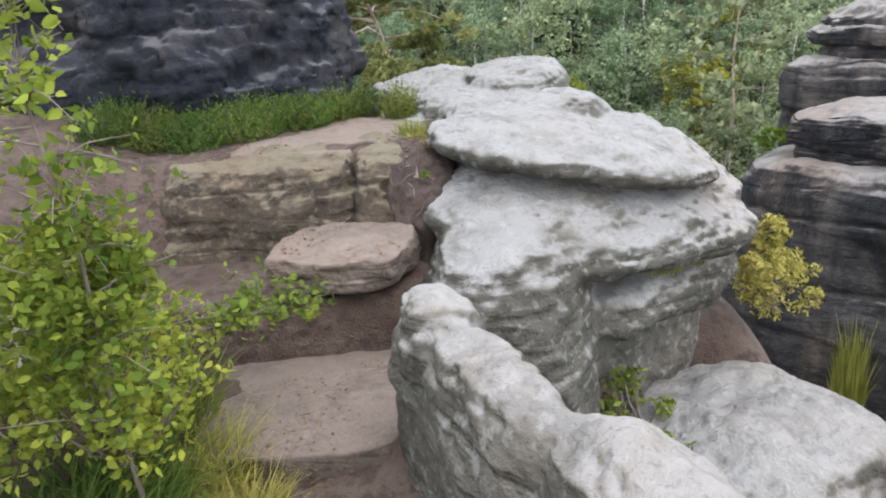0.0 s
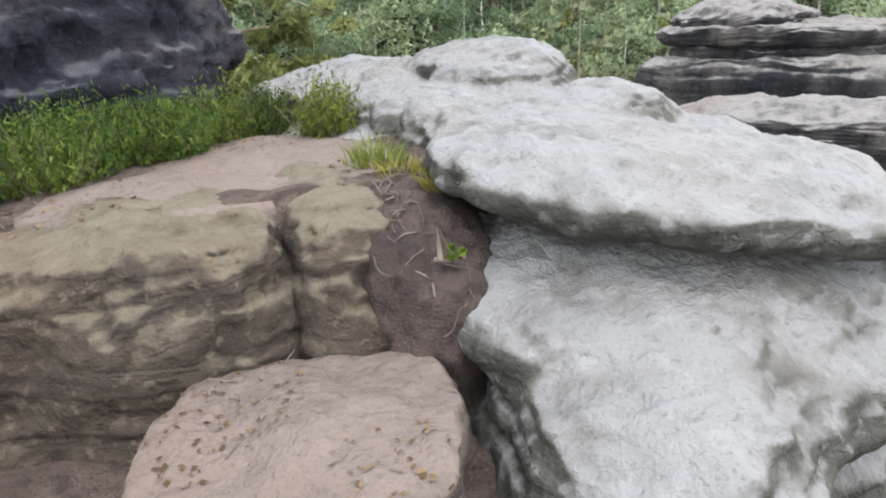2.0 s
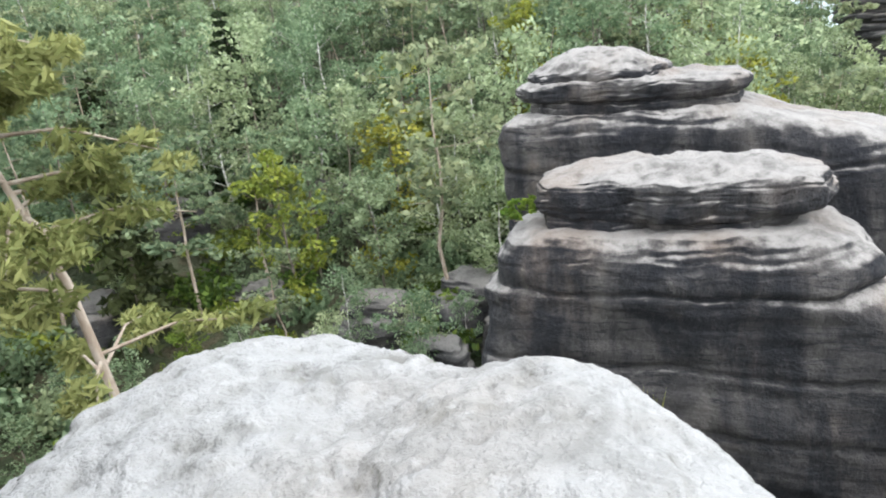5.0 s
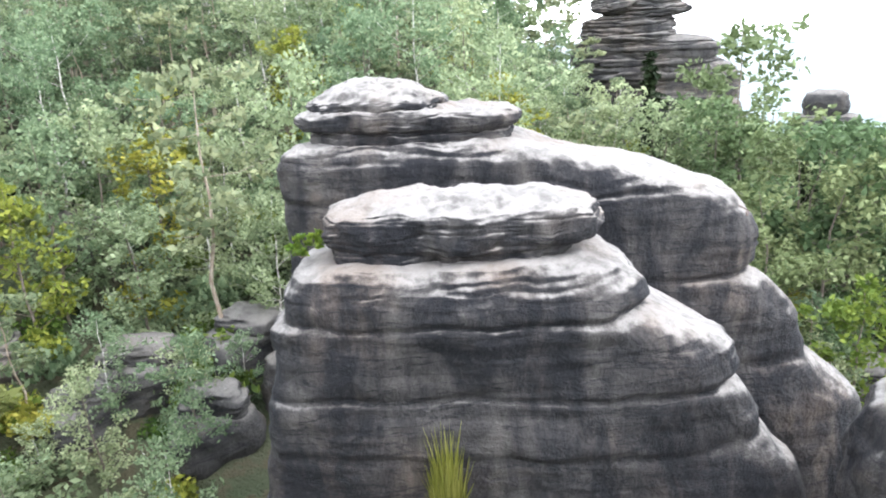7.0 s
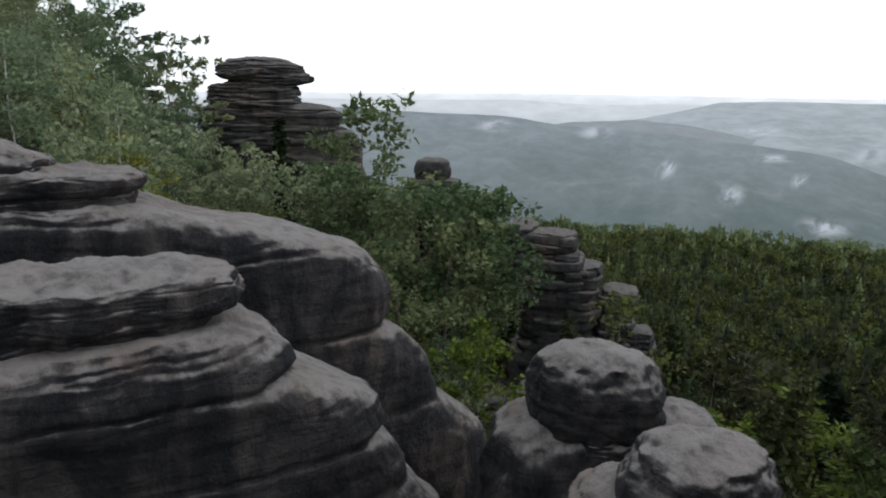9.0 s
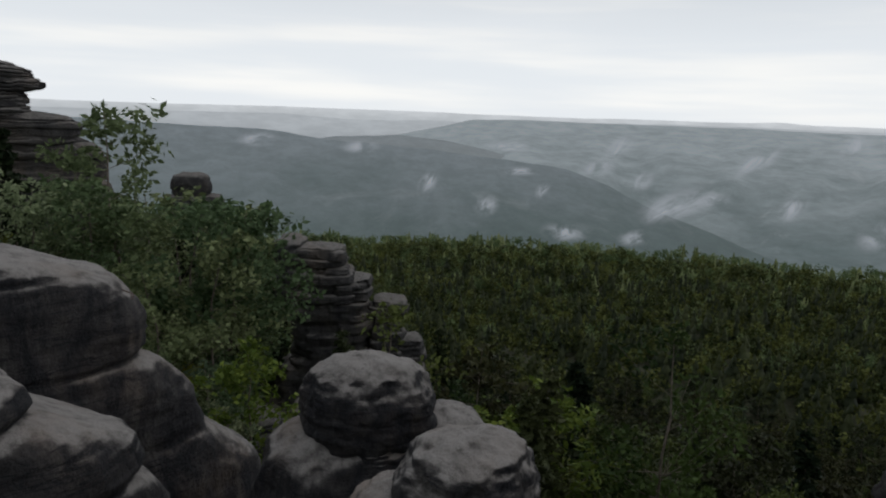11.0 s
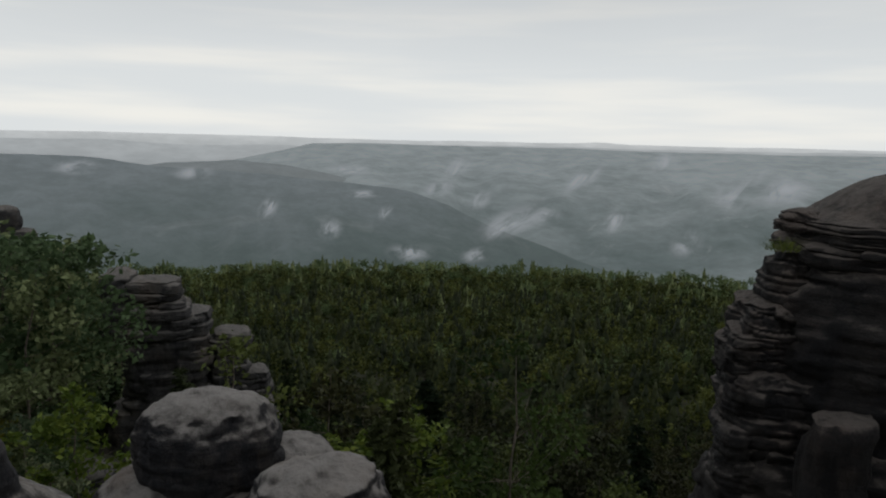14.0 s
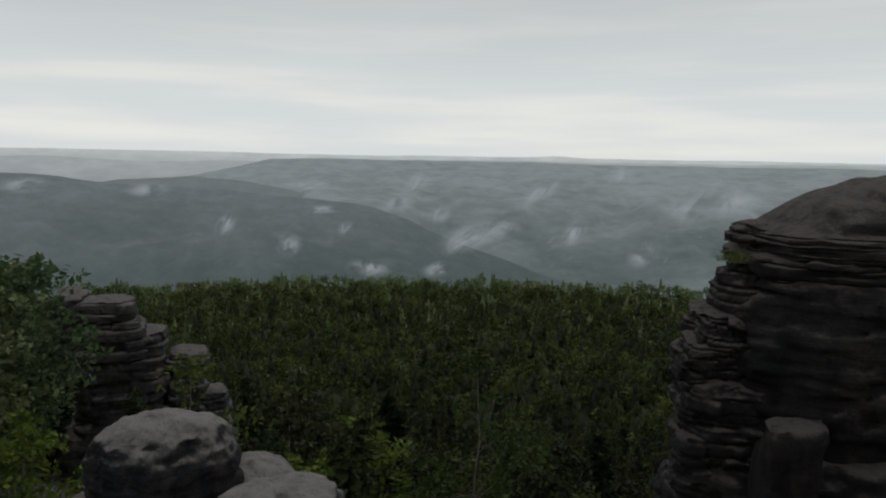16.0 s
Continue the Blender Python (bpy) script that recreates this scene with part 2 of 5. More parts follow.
def mesh_of(name, verts, faces, mat, smooth=True):
    me = bpy.data.meshes.new(name)
    if isinstance(faces, np.ndarray):
        n, k = faces.shape
        me.vertices.add(len(verts))
        me.vertices.foreach_set("co", np.asarray(verts, np.float32).ravel())
        me.loops.add(n * k)
        me.loops.foreach_set("vertex_index", faces.astype(np.int32).ravel())
        me.polygons.add(n)
        me.polygons.foreach_set("loop_start", np.arange(0, n * k, k, dtype=np.int32))
        me.polygons.foreach_set("loop_total", np.full(n, k, np.int32))
        me.update(calc_edges=True)
    else:
        me.from_pydata([tuple(v) for v in verts], [], [tuple(f) for f in faces])
    if smooth:
        me.polygons.foreach_set("use_smooth", [True] * len(me.polygons))
    for m in (mat if isinstance(mat, (list, tuple)) else [mat]):
        me.materials.append(m)
    me.update()
    return me


def part(name, me, parent, label=""):
    ob = new(name, me)
    ob.parent = parent
    return tagged(ob, label)


def thing(name, at, label, category, group="", kind=""):
    ob = new(name)
    ob.location = at
    ob.empty_display_size = .2
    return tagged(ob, label, category, group, kind)


def rock_layer(name, mat, c, r, z0, z1, rot=0.0, p=2.6, dome=.15, tilt=(0, 0), belly=2.6, foot=.75, rough=.12, size=1.0, seed=1, rim=.82, seg=140, rows=36, beds=.05, bed_size=.12, taper=(1.0, 1.0), crag=0.0, block=(.9, .45)):
    """One weathered bed of rock: a rounded, bulging slab with uneven outline, bedding ledges and a domed top.
    c: centre in plan, r: half widths, z0..z1: foot and rim, p: squareness, belly: roundness of its edge, taper: width at foot and rim."""
    ths = np.linspace(0, 2 * math.pi, seg, endpoint=False)
    co, si = np.cos(ths), np.sin(ths)
    k = (np.abs(co) ** p + np.abs(si) ** p) ** (-1 / p)
    ca, sa = math.cos(radians(rot)), math.sin(radians(rot))
    rings = []
    for h in np.linspace(0, 1, rows):
        a = abs(2 * h - 1)
        prof = (1 - a ** belly * (1 - (foot if h < .5 else rim)) )
        prof *= taper[0] + (taper[1] - taper[0]) * h
        rings.append((h, prof, z0 + (z1 - z0) * h))
    n_top = max(8, rows // 2)
    top_prof = rings[-1][1]
    for j in range(1, n_top):
        s = j / n_top
        rings.append((1 + s, top_prof * (1 - s) ** .8, z1 + dome * (1 - (1 - s) ** 2.0)))
    V = []
    for h, prof, z in rings:
        lx, ly = r[0] * prof * k * co, r[1] * prof * k * si
        x, y = lx * ca - ly * sa, lx * sa + ly * ca
        V.append(np.stack([c[0] + x, c[1] + y, np.full(seg, z) + tilt[0] * x + tilt[1] * y], 1))
    V = np.concatenate(V)
    out = V - np.array([c[0], c[1], 0])
    out[:, 2] = 0
    ln = np.linalg.norm(out, axis=1, keepdims=True)
    out = out / np.maximum(ln, 1e-6)
    hs = np.repeat([q[0] for q in rings], seg)
    side = np.clip((1.12 - hs) / .12, 0, 1)
    q = V / size
    d = fbm(q * .9, 5, seed, .5) * rough * size
    ridge = .5 - np.abs(fbm(q * 1.6 + 3.3, 4, seed + 30, .5))
    chip = np.abs(fbm(q * 3.1 + 7.7, 3, seed + 33, .5))
    d = d + (ridge * .45 - np.clip(.16 - chip, 0, 1) * .5) * rough * size
    flatq = V * np.array([.35 / size, .35 / size, 1.0 / bed_size])
    bedn = fbm(flatq, 3, seed + 50, .5)
    bed = np.clip(np.abs(bedn) * 3.0, 0, 1) - .8
    if crag:
        wob = V[:, 2] / block[1] + .6 * vnoise(V / (3 * block[0]), seed + 11)
        course = np.floor(wob).astype(np.int64)
        run = np.floor((V[:, 0] * .8 + V[:, 1] * .6) / block[0] + .25 * vnoise(V / block[0], seed + 12) + 7.3 * hash3(course, course * 0, course * 0, seed)).astype(np.int64)
        gap = np.clip(.10 - np.abs(wob - np.round(wob)), 0, 1) * 4
        d = d + crag * (hash3(course, run, course * 0, seed + 13) - .55 - gap)
    V = V + out * (d * side + bed * beds * side)[:, None]
    lump = fbm(q * 1.7 + 9.1, 5, seed + 90, .52) * rough * size * .55
    crack = np.clip(.10 - np.abs(fbm(q * .8 + 2.2, 3, seed + 70, .5)), 0, 1) * 1.4
    V[:, 2] += (lump - (crack + np.clip(.14 - chip, 0, 1) * .2) * rough * size) * (1 - .6 * side)
    F = []
    nr = len(rings)
    for i in range(nr - 1):
        a, b = i * seg, (i + 1) * seg
        for j in range(seg):
            j2 = (j + 1) % seg
            F.append((a + j, a + j2, b + j2, b + j))
    F.append(tuple(range((nr - 1) * seg, nr * seg)))
    F.append(tuple(reversed(range(seg))))
    return mesh_of(name, V, F, mat)


def rock_body(name, mat, at, turn, table, p=3.0, rough=.12, size=1.0, seed=1, seg=200, rows=150, beds=.08, bed_size=.3, joints=(), joint=.18, depth_noise=.5):
    """A rock mass given by rows of (height, left edge, right edge, half depth) from top to foot, with bed joints cut in at some heights."""
    T = np.array(table, float)[::-1]
    top, foot = T[-1, 0], T[0, 0]
    zs = top - (top - foot) * np.linspace(1, 0, rows) ** 1.6
    ths = np.linspace(0, 2 * math.pi, seg, endpoint=False)
    co, si = np.cos(ths), np.sin(ths)
    k = (np.abs(co) ** p + np.abs(si) ** p) ** (-1 / p)
    V, S = [], []
    for z in zs:
        l, r, d = (np.interp(z, T[:, 0], T[:, i]) for i in (1, 2, 3))
        for jz in joints:
            d -= joint * math.exp(-((z - jz) / .09) ** 2)
        u = (l + r) / 2 + (r - l) / 2 * k * co
        w = d * k * si
        q = at(u, w)
        V.append(np.stack([q[0], q[1], np.full(seg, z) + .16 * vnoise(np.stack([q[0] / 2.6, q[1] / 2.6, np.full(seg, z / 4.0)], 1), seed + 21)], 1))
        S.append(np.ones(seg))
    for j in range(1, 16):
        s = 1 - (j / 16)
        q = at((l + r) / 2 + (r - l) / 2 * k * co * s, d * k * si * s)
        V.append(np.stack([q[0], q[1], np.full(seg, top + .12 * (1 - s))], 1))
        S.append(np.full(seg, s * .5))
    n = len(V)
    V, S = np.concatenate(V), np.concatenate(S)
    mid = at((T[-1, 1] + T[-1, 2]) / 2, 0)
    ca, sa = math.cos(radians(turn)), math.sin(radians(turn))
    out = np.tile(np.stack([co * ca - si * sa, co * sa + si * ca, co * 0], 1), (n, 1))
    dn = fbm(V / size * .8, 5, seed, .5) * rough * size
    warp = V + np.stack([vnoise(V / 3, seed + 3), vnoise(V / 3, seed + 4), vnoise(V / 2.5, seed + 5) * .35], 1)
    bn = fbm(warp * np.array([.18 / size, .18 / size, 1 / bed_size]), 3, seed + 50, .55)
    bed = np.clip(np.abs(bn) * 3.5, 0, 1) - .85
    V = V + out * ((dn + bed * beds) * S)[:, None]
    V[:, 2] += fbm(V / size * 1.4 + 5, 4, seed + 9) * rough * size * .5
    F = [(i * seg + j, i * seg + (j + 1) % seg, (i + 1) * seg + (j + 1) % seg, (i + 1) * seg + j) for i in range(n - 1) for j in range(seg)]
    F.append(tuple(range((n - 1) * seg, n * seg)))
    return mesh_of(name, V, F, mat)


def rock_thing(name, label, layers, mat, category="rock", seed=1, group="", part_name="rock_bed", **common):
    x, y = layers[-1]["c"]
    ob = thing(name, (0, 0, 0), label, category, group)
    for i, l in enumerate(layers):
        kw = dict(common)
        kw.update(l)
        m = kw.pop("mat", mat)
        nm = kw.pop("part", part_name)
        part(nm, rock_layer(nm, m, seed=seed * 13 + i * 7, **kw), ob, "")
    return ob


def fused_rock(name, mat, layers, voxel, seed, soften=6, relief=1.0, pits=1.0, **common):
    """Beds grown together into one weathered rock, with hollows, bedding lips and pitting worked into its skin."""
    V, F, o = [], [], 0
    for i, l in enumerate(layers):
        me = rock_layer(name, mat, seed=seed * 13 + i * 7, **{**common, **l})
        co = np.zeros(len(me.vertices) * 3, np.float32)
        me.vertices.foreach_get("co", co)
        V.append(co.reshape(-1, 3))
        F += [tuple(k + o for k in q.vertices) for q in me.polygons]
        o += len(me.vertices)
        bpy.data.meshes.remove(me)
    ob = new(name, mesh_of(name, np.concatenate(V), F, mat))
    mod = ob.modifiers.new("grow", "REMESH")
    mod.mode, mod.voxel_size = "VOXEL", voxel
    me = bpy.data.meshes.new_from_object(ob.evaluated_get(bpy.context.evaluated_depsgraph_get()))
    bpy.data.objects.remove(ob)
    n = len(me.vertices)
    P = np.zeros(n * 3)
    me.vertices.foreach_get("co", P)
    P = P.reshape(-1, 3)
    E = np.zeros(len(me.edges) * 2, np.int64)
    me.edges.foreach_get("vertices", E)
    E = E.reshape(-1, 2)
    deg = np.bincount(E.ravel(), minlength=n)[:, None]
    for _ in range(soften):
        S = np.stack([np.bincount(E[:, 0], P[E[:, 1], a], n) + np.bincount(E[:, 1], P[E[:, 0], a], n) for a in range(3)], 1)
        P = .4 * P + .6 * S / np.maximum(deg, 1)
    me.vertices.foreach_set("co", P.ravel())
    me.update()
    N = np.zeros(n * 3)
    me.vertices.foreach_get("normal", N)
    N = N.reshape(-1, 3)
    steep = np.clip(1.25 - 1.5 * np.abs(N[:, 2:]), 0, 1)[:, 0]
    lips = np.clip(np.abs(fbm(P * np.array([.7, .7, 9.0]), 3, seed + 40)) * 3.2, 0, 1) - .8
    hollow = np.clip(.13 - np.abs(fbm(P * 2.6 + 4.1, 4, seed + 41)), 0, 1) * np.clip(.5 + 1.6 * vnoise(P * 1.1, seed + 46), 0, 1)
    pit = np.clip(fbm(P * 11 + 1.7, 3, seed + 42) - .25, 0, 1)
    d = relief * (.034 * fbm(P * 1.9, 4, seed + 43) + .012 * fbm(P * 8, 4, seed + 44, .6) - .20 * hollow) + relief * .024 * lips * steep - pits * .022 * pit
    me.vertices.foreach_set("co", (P + N * d[:, None]).ravel())
    if not me.materials:
        me.materials.append(mat)
    me.polygons.foreach_set("use_smooth", [True] * len(me.polygons))
    me.update()
    return me


# ---- ground ----
HUB = np.array([0.0, 6.4])
R_KEYS = np.array([0, 4, 8, 14, 20, 35, 50, 70, 100, 150, 220, 560, 900, 5000.0])
H_LEFT = np.array([-2.5, -5, -13, -19, -21, -14, -8, -1, 5, 14, 20, 24, 10, -60.0])
H_MID = np.array([-2.5, -5, -13, -18, -20, -23, -24, -27, -42, -70, -95, -104, -230, -900.0])
H_RIGHT = np.array([-2.5, -6, -13, -16, -18, -24, -33, -44, -60, -82, -97, -104, -230, -900.0])
H_BACK = np.array([-.4, -1, -2, -2, -1, 1, 3, 6, 9, 12, 14, 10, -40, -110.0])
AZ_KEYS = [-180, -140, -60, -25, 42, 60, 76, 100, 135, 150, 180]
AZ_ROWS = np.stack([H_BACK, H_BACK, H_BACK, H_LEFT, H_LEFT, np.minimum(.45 * H_LEFT + .55 * H_MID, H_LEFT), H_MID, H_RIGHT, H_RIGHT, .5 * H_RIGHT + .5 * H_BACK, H_BACK])


def terrain(x, y):
    x, y = np.atleast_1d(np.asarray(x, float)), np.atleast_1d(np.asarray(y, float))
    dx, dy = x - HUB[0], y - HUB[1]
    r, az = np.hypot(dx, dy), np.degrees(np.arctan2(dx, dy))
    cols = np.stack([np.interp(r, R_KEYS, row) for row in AZ_ROWS])
    i = np.clip(np.searchsorted(AZ_KEYS, az) - 1, 0, len(AZ_KEYS) - 2)
    k = np.array(AZ_KEYS, float)
    f = (az - k[i]) / (k[i + 1] - k[i])
    f = f * f * (3 - 2 * f)
    n = np.arange(len(x))
    h = cols[i, n] * (1 - f) + cols[i + 1, n] * f
    p = np.stack([x, y, x * 0], 1)
    amp = np.interp(r, [0, 8, 30, 120, 400], [0, .5, 1.6, 3.0, 4.0])
    return h + fbm(p / 17, 4, 5) * amp + fbm(p / 3.0, 3, 8) * np.interp(r, [0, 8, 60, 200], [.1, .35, .4, 0])


def smooth(e0, e1, v):
    t = np.clip((v - e0) / (e1 - e0), 0, 1)
    return t * t * (3 - 2 * t)


def near_ground(x, y):
    """Path, left bank, plateau and the drop beyond, close to the walked line."""
    x, y = np.atleast_1d(np.asarray(x, float)), np.atleast_1d(np.asarray(y, float))
    z = np.where(y < 2.75, -.03, .04)
    z = z + .36 * smooth(3.75, 4.0, y) + .66 * smooth(4.45, 4.9, y)
    bank = smooth(-1.9, -2.9, x) * smooth(2.6, 3.6, y) + smooth(-1.25, -2.2, x) * smooth(3.6, 2.6, y)
    z = z * (1 - bank) + bank * (.25 + .17 * np.clip(y, -2, 8) + .28 * smooth(-2.2, -4, x))
    z = z - 1.15 * smooth(.15, .75, x) * smooth(5.2, 3.5, y) - 1.6 * smooth(.8, 1.5, x) - 2.5 * smooth(2.0, 3.6, x)
    z = z - 5.0 * smooth(6.2, 8.5, y + .25 * x)
    p = np.stack([x, y, x * 0], 1)
    return z + fbm(p * 1.3, 4, 21) * .045 + fbm(p * 6, 3, 22) * .012


gx, gy = np.meshgrid(np.linspace(-7, 3.6, 200), np.linspace(-4, 8.6, 240))
gv = np.stack([gx.ravel(), gy.ravel(), near_ground(gx.ravel(), gy.ravel())], 1)
gf = [(j * 200 + i, j * 200 + i + 1, (j + 1) * 200 + i + 1, (j + 1) * 200 + i) for j in range(239) for i in range(199)]
tagged(new("pavement", mesh_of("pavement", gv, gf, M_SOIL)), "brown trodden forest soil with dead leaves and twigs", "ground", kind="structure")

rr = np.concatenate([np.linspace(0, 30, 61), np.geomspace(31, 4600, 130)])
aa = np.radians(np.linspace(-180, 180, 361)[:-1])
tv = np.stack([HUB[0] + np.outer(rr, np.sin(aa)).ravel(), HUB[1] + np.outer(rr, np.cos(aa)).ravel()], 1)
tz = terrain(tv[:, 0], tv[:, 1])
inside = (tv[:, 0] > -7.2) & (tv[:, 0] < 3.8) & (tv[:, 1] > -4.2) & (tv[:, 1] < 8.8)
tz = np.where(inside, np.minimum(tz, near_ground(tv[:, 0], tv[:, 1]) - 1.0), tz)
na = len(aa)
tf = [(i * na + j, i * na + (j + 1) % na, (i + 1) * na + (j + 1) % na, (i + 1) * na + j) for i in range(len(rr) - 1) for j in range(na)]
tagged(new("ground", mesh_of("ground", np.column_stack([tv, tz]), tf, M_GROUND)), "wooded slopes and forest floor falling to the plain", "ground", kind="structure")


# ---- far hills ----
def hill(name, dist, az0, az1, top, base, mat, seed, wob=.25, depth=900):
    """A ridge seen across the plain; top: elevation in degrees over the bearing."""
    az = np.linspace(az0, az1, 260)
    e = np.interp(az, *zip(*top))
    e = e + fbm(np.stack([az / 6, az * 0, az * 0 + seed], 1), 5, seed) * wob * .35
    V = []
    for k, s in enumerate(np.linspace(0, 1, 14)):
        d = dist + depth * (s - 1) * .9
        zt = 2.5 + dist * np.tan(np.radians(e))
        zz = base + (zt - base) * (s ** .75)
        p = np.stack([az / 3, np.full_like(az, s * 6), az * 0], 1)
        zz = zz + fbm(p, 4, seed + 3) * (zt - base) * .06 * math.sin(math.pi * s)
        V.append(np.stack([HUB[0] + d * np.sin(np.radians(az)), HUB[1] + d * np.cos(np.radians(az)), zz], 1))
    n = len(az)
    F = [(i * n + j, i * n + j + 1, (i + 1) * n + j + 1, (i + 1) * n + j) for i in range(13) for j in range(n - 1)]
    return tagged(new(name, mesh_of(name, np.concatenate(V), F, mat)), "wooded far ridge with rain haze painted on as glow", "hills", kind="structure")


# each ridge's haze is its own glow, paler the farther it stands
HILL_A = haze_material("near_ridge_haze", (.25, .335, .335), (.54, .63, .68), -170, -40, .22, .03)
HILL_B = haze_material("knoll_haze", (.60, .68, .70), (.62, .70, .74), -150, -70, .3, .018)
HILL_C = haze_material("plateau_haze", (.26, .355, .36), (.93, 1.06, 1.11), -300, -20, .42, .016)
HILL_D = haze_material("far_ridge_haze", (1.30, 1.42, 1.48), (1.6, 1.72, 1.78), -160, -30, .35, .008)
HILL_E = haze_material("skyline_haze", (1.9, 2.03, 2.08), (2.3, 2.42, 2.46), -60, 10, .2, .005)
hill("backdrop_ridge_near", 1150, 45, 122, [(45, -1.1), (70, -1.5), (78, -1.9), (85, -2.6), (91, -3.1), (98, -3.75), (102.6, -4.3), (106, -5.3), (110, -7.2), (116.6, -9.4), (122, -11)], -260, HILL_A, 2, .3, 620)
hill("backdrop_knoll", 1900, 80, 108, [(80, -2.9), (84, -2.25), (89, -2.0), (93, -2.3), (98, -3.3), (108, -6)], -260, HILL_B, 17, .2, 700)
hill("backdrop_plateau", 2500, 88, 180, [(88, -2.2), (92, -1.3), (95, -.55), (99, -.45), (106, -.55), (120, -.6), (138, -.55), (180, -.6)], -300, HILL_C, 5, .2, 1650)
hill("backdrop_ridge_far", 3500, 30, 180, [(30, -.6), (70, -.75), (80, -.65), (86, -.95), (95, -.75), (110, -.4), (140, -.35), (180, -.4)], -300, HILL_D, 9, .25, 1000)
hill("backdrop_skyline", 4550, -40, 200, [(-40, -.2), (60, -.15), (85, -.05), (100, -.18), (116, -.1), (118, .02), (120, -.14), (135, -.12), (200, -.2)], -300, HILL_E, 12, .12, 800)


# ---- rocks ----
def local(dist, az):
    """Plan position and turn for a rock that stands dist metres off at the bearing az, with its long side across."""
    w = (math.sin(radians(az)), math.cos(radians(az)))
    u = (w[1], -w[0])
    o = (HUB[0] + dist * w[0], HUB[1] + dist * w[1])
    return lambda a, b=0.0: (o[0] + u[0] * a + w[0] * b, o[1] + u[1] * a + w[1] * b), u


def rock_beds(dist, az, table, **common):
    """Rows of (left, right, foot, rim, half depth, dome, slope along the face, set back)."""
    at, u = local(dist, az)
    out = []
    for l, r, z0, z1, dep, dome, slope, back in table:
        out.append(dict(c=at((l + r) / 2, back), r=((r - l) / 2 * 1.03, dep), z0=z0, z1=z1, rot=-az, dome=dome, tilt=(u[0] * slope, u[1] * slope), **common))
    return out


def tower(label, dist, az, caps, table, seed, joints):
    ob = rock_thing("sandstone_tower", label, rock_beds(dist, az, caps, p=3.6, belly=3.2, rim=.9, foot=.9, seg=220, rows=44), M_TOWER, seed=seed, group="sandstone towers", part_name="cap_slab", size=1.1, rough=.19, beds=.05, bed_size=.3)
    at, u = local(dist, az)
    part("rock_wall", rock_body("rock_wall", M_TOWER, at, -az, table, seed=seed + 2, size=1.8, rough=.11, beds=.055, bed_size=.5, p=4.0, joints=joints, joint=.12, seg=260, rows=220), ob)
    return ob


tower("grey layered sandstone tower with a pale cap slab", 19, 46.7,
      [(-4.1, 3.3, -3.1, -2.05, 1.7, .35, .0, 0), (-3.8, 2.6, -3.8, -2.8, 1.5, .1, 0, .1)],
      [(-3.35, -4.3, 2.9, 1.90), (-3.6, -5.0, 3.7, 2.14), (-4.1, -5.3, 4.45, 2.38), (-4.6, -5.35, 4.6, 2.41), (-4.9, -5.4, 4.4, 2.42), (-5.1, -5.75, 5.2, 2.43), (-5.6, -5.7, 6.2, 2.45), (-6.1, -5.7, 7.05, 2.47), (-6.7, -5.8, 7.25, 2.50), (-7.0, -5.9, 7.0, 2.51), (-7.4, -6.1, 7.5, 2.53), (-8.1, -6.2, 8.0, 2.56), (-8.6, -6.2, 7.9, 2.59), (-9.0, -6.3, 8.3, 2.60), (-9.9, -6.4, 9.1, 2.64), (-12, -6.8, 9.75, 2.74), (-20, -8, 11.2, 3.10), (-34, -9, 13, 3.73)],
      3, (-4.85, -7.0, -8.7))
tower("tall grey sandstone tower with a domed cap, behind another", 25, 46.7,
      [(-5.6, -.9, -.1, .45, 1.5, .6, 0, 0), (-5.9, 1.55, -.65, .05, 1.8, .12, -.03, 0), (-5.5, 1.3, -1.4, -.5, 1.6, .1, 0, .1)],
      [(-1.05, -6.0, 1.2, 1.90), (-1.3, -6.6, 2.6, 2.14), (-1.7, -6.8, 4.2, 2.38), (-2.2, -6.8, 5.9, 2.40), (-2.7, -6.8, 7.6, 2.42), (-3.2, -6.8, 9.1, 2.45), (-3.9, -6.8, 9.8, 2.48), (-4.6, -6.8, 10.1, 2.51), (-5.6, -6.8, 10.0, 2.55), (-6.05, -6.9, 9.5, 2.58), (-6.5, -7, 10.3, 2.60), (-7.7, -7.1, 11.7, 2.65), (-9.2, -7.3, 12.0, 2.72), (-9.8, -7.4, 12.6, 2.74), (-11, -7.5, 14, 2.80), (-12.5, -7.6, 14.5, 2.87), (-15, -7.8, 15.6, 2.98), (-36, -9, 18, 3.92)],
      8, (-2.9, -6.05, -9.3))
HEAD = rock_beds(20, 84, [
    (-1.0, 2.9, -7.3, -5.1, 1.5, .5, -.04, 0), (-.6, 2.9, -8.2, -7.0, 1.4, .1, 0, .1), (-2.4, 2.6, -13, -7.4, 2.2, .8, .0, .3), (2.0, 4.9, -12, -7.0, 1.6, .5, -.1, .5), (-3.0, 5.4, -32, -10.5, 3.0, .6, 0, .8)], p=2.5, seg=150, rows=36)
rock_thing("sandstone_pinnacle", "rounded sandstone pinnacle with a blocky head", HEAD, M_TOWER, seed=15, size=.9, rough=.18, beds=.06, bed_size=.25)
NEARB = rock_beds(12.5, 97, [
    (-1.75, .95, -5.4, -3.75, 1.3, .35, .06, 0), (-2.8, -.7, -7.4, -4.9, 1.2, .4, .1, .1), (-3.2, 2.2, -12, -5.5, 1.9, .5, 0, .3), (-4, 3.2, -30, -9, 2.6, .5, 0, .5)], p=2.4, seg=150, rows=36)
rock_thing("sandstone_boulder", "rough grey sandstone boulder on a pillar", NEARB, M_TOWER, seed=21, size=.7, rough=.2, beds=.05, bed_size=.2)
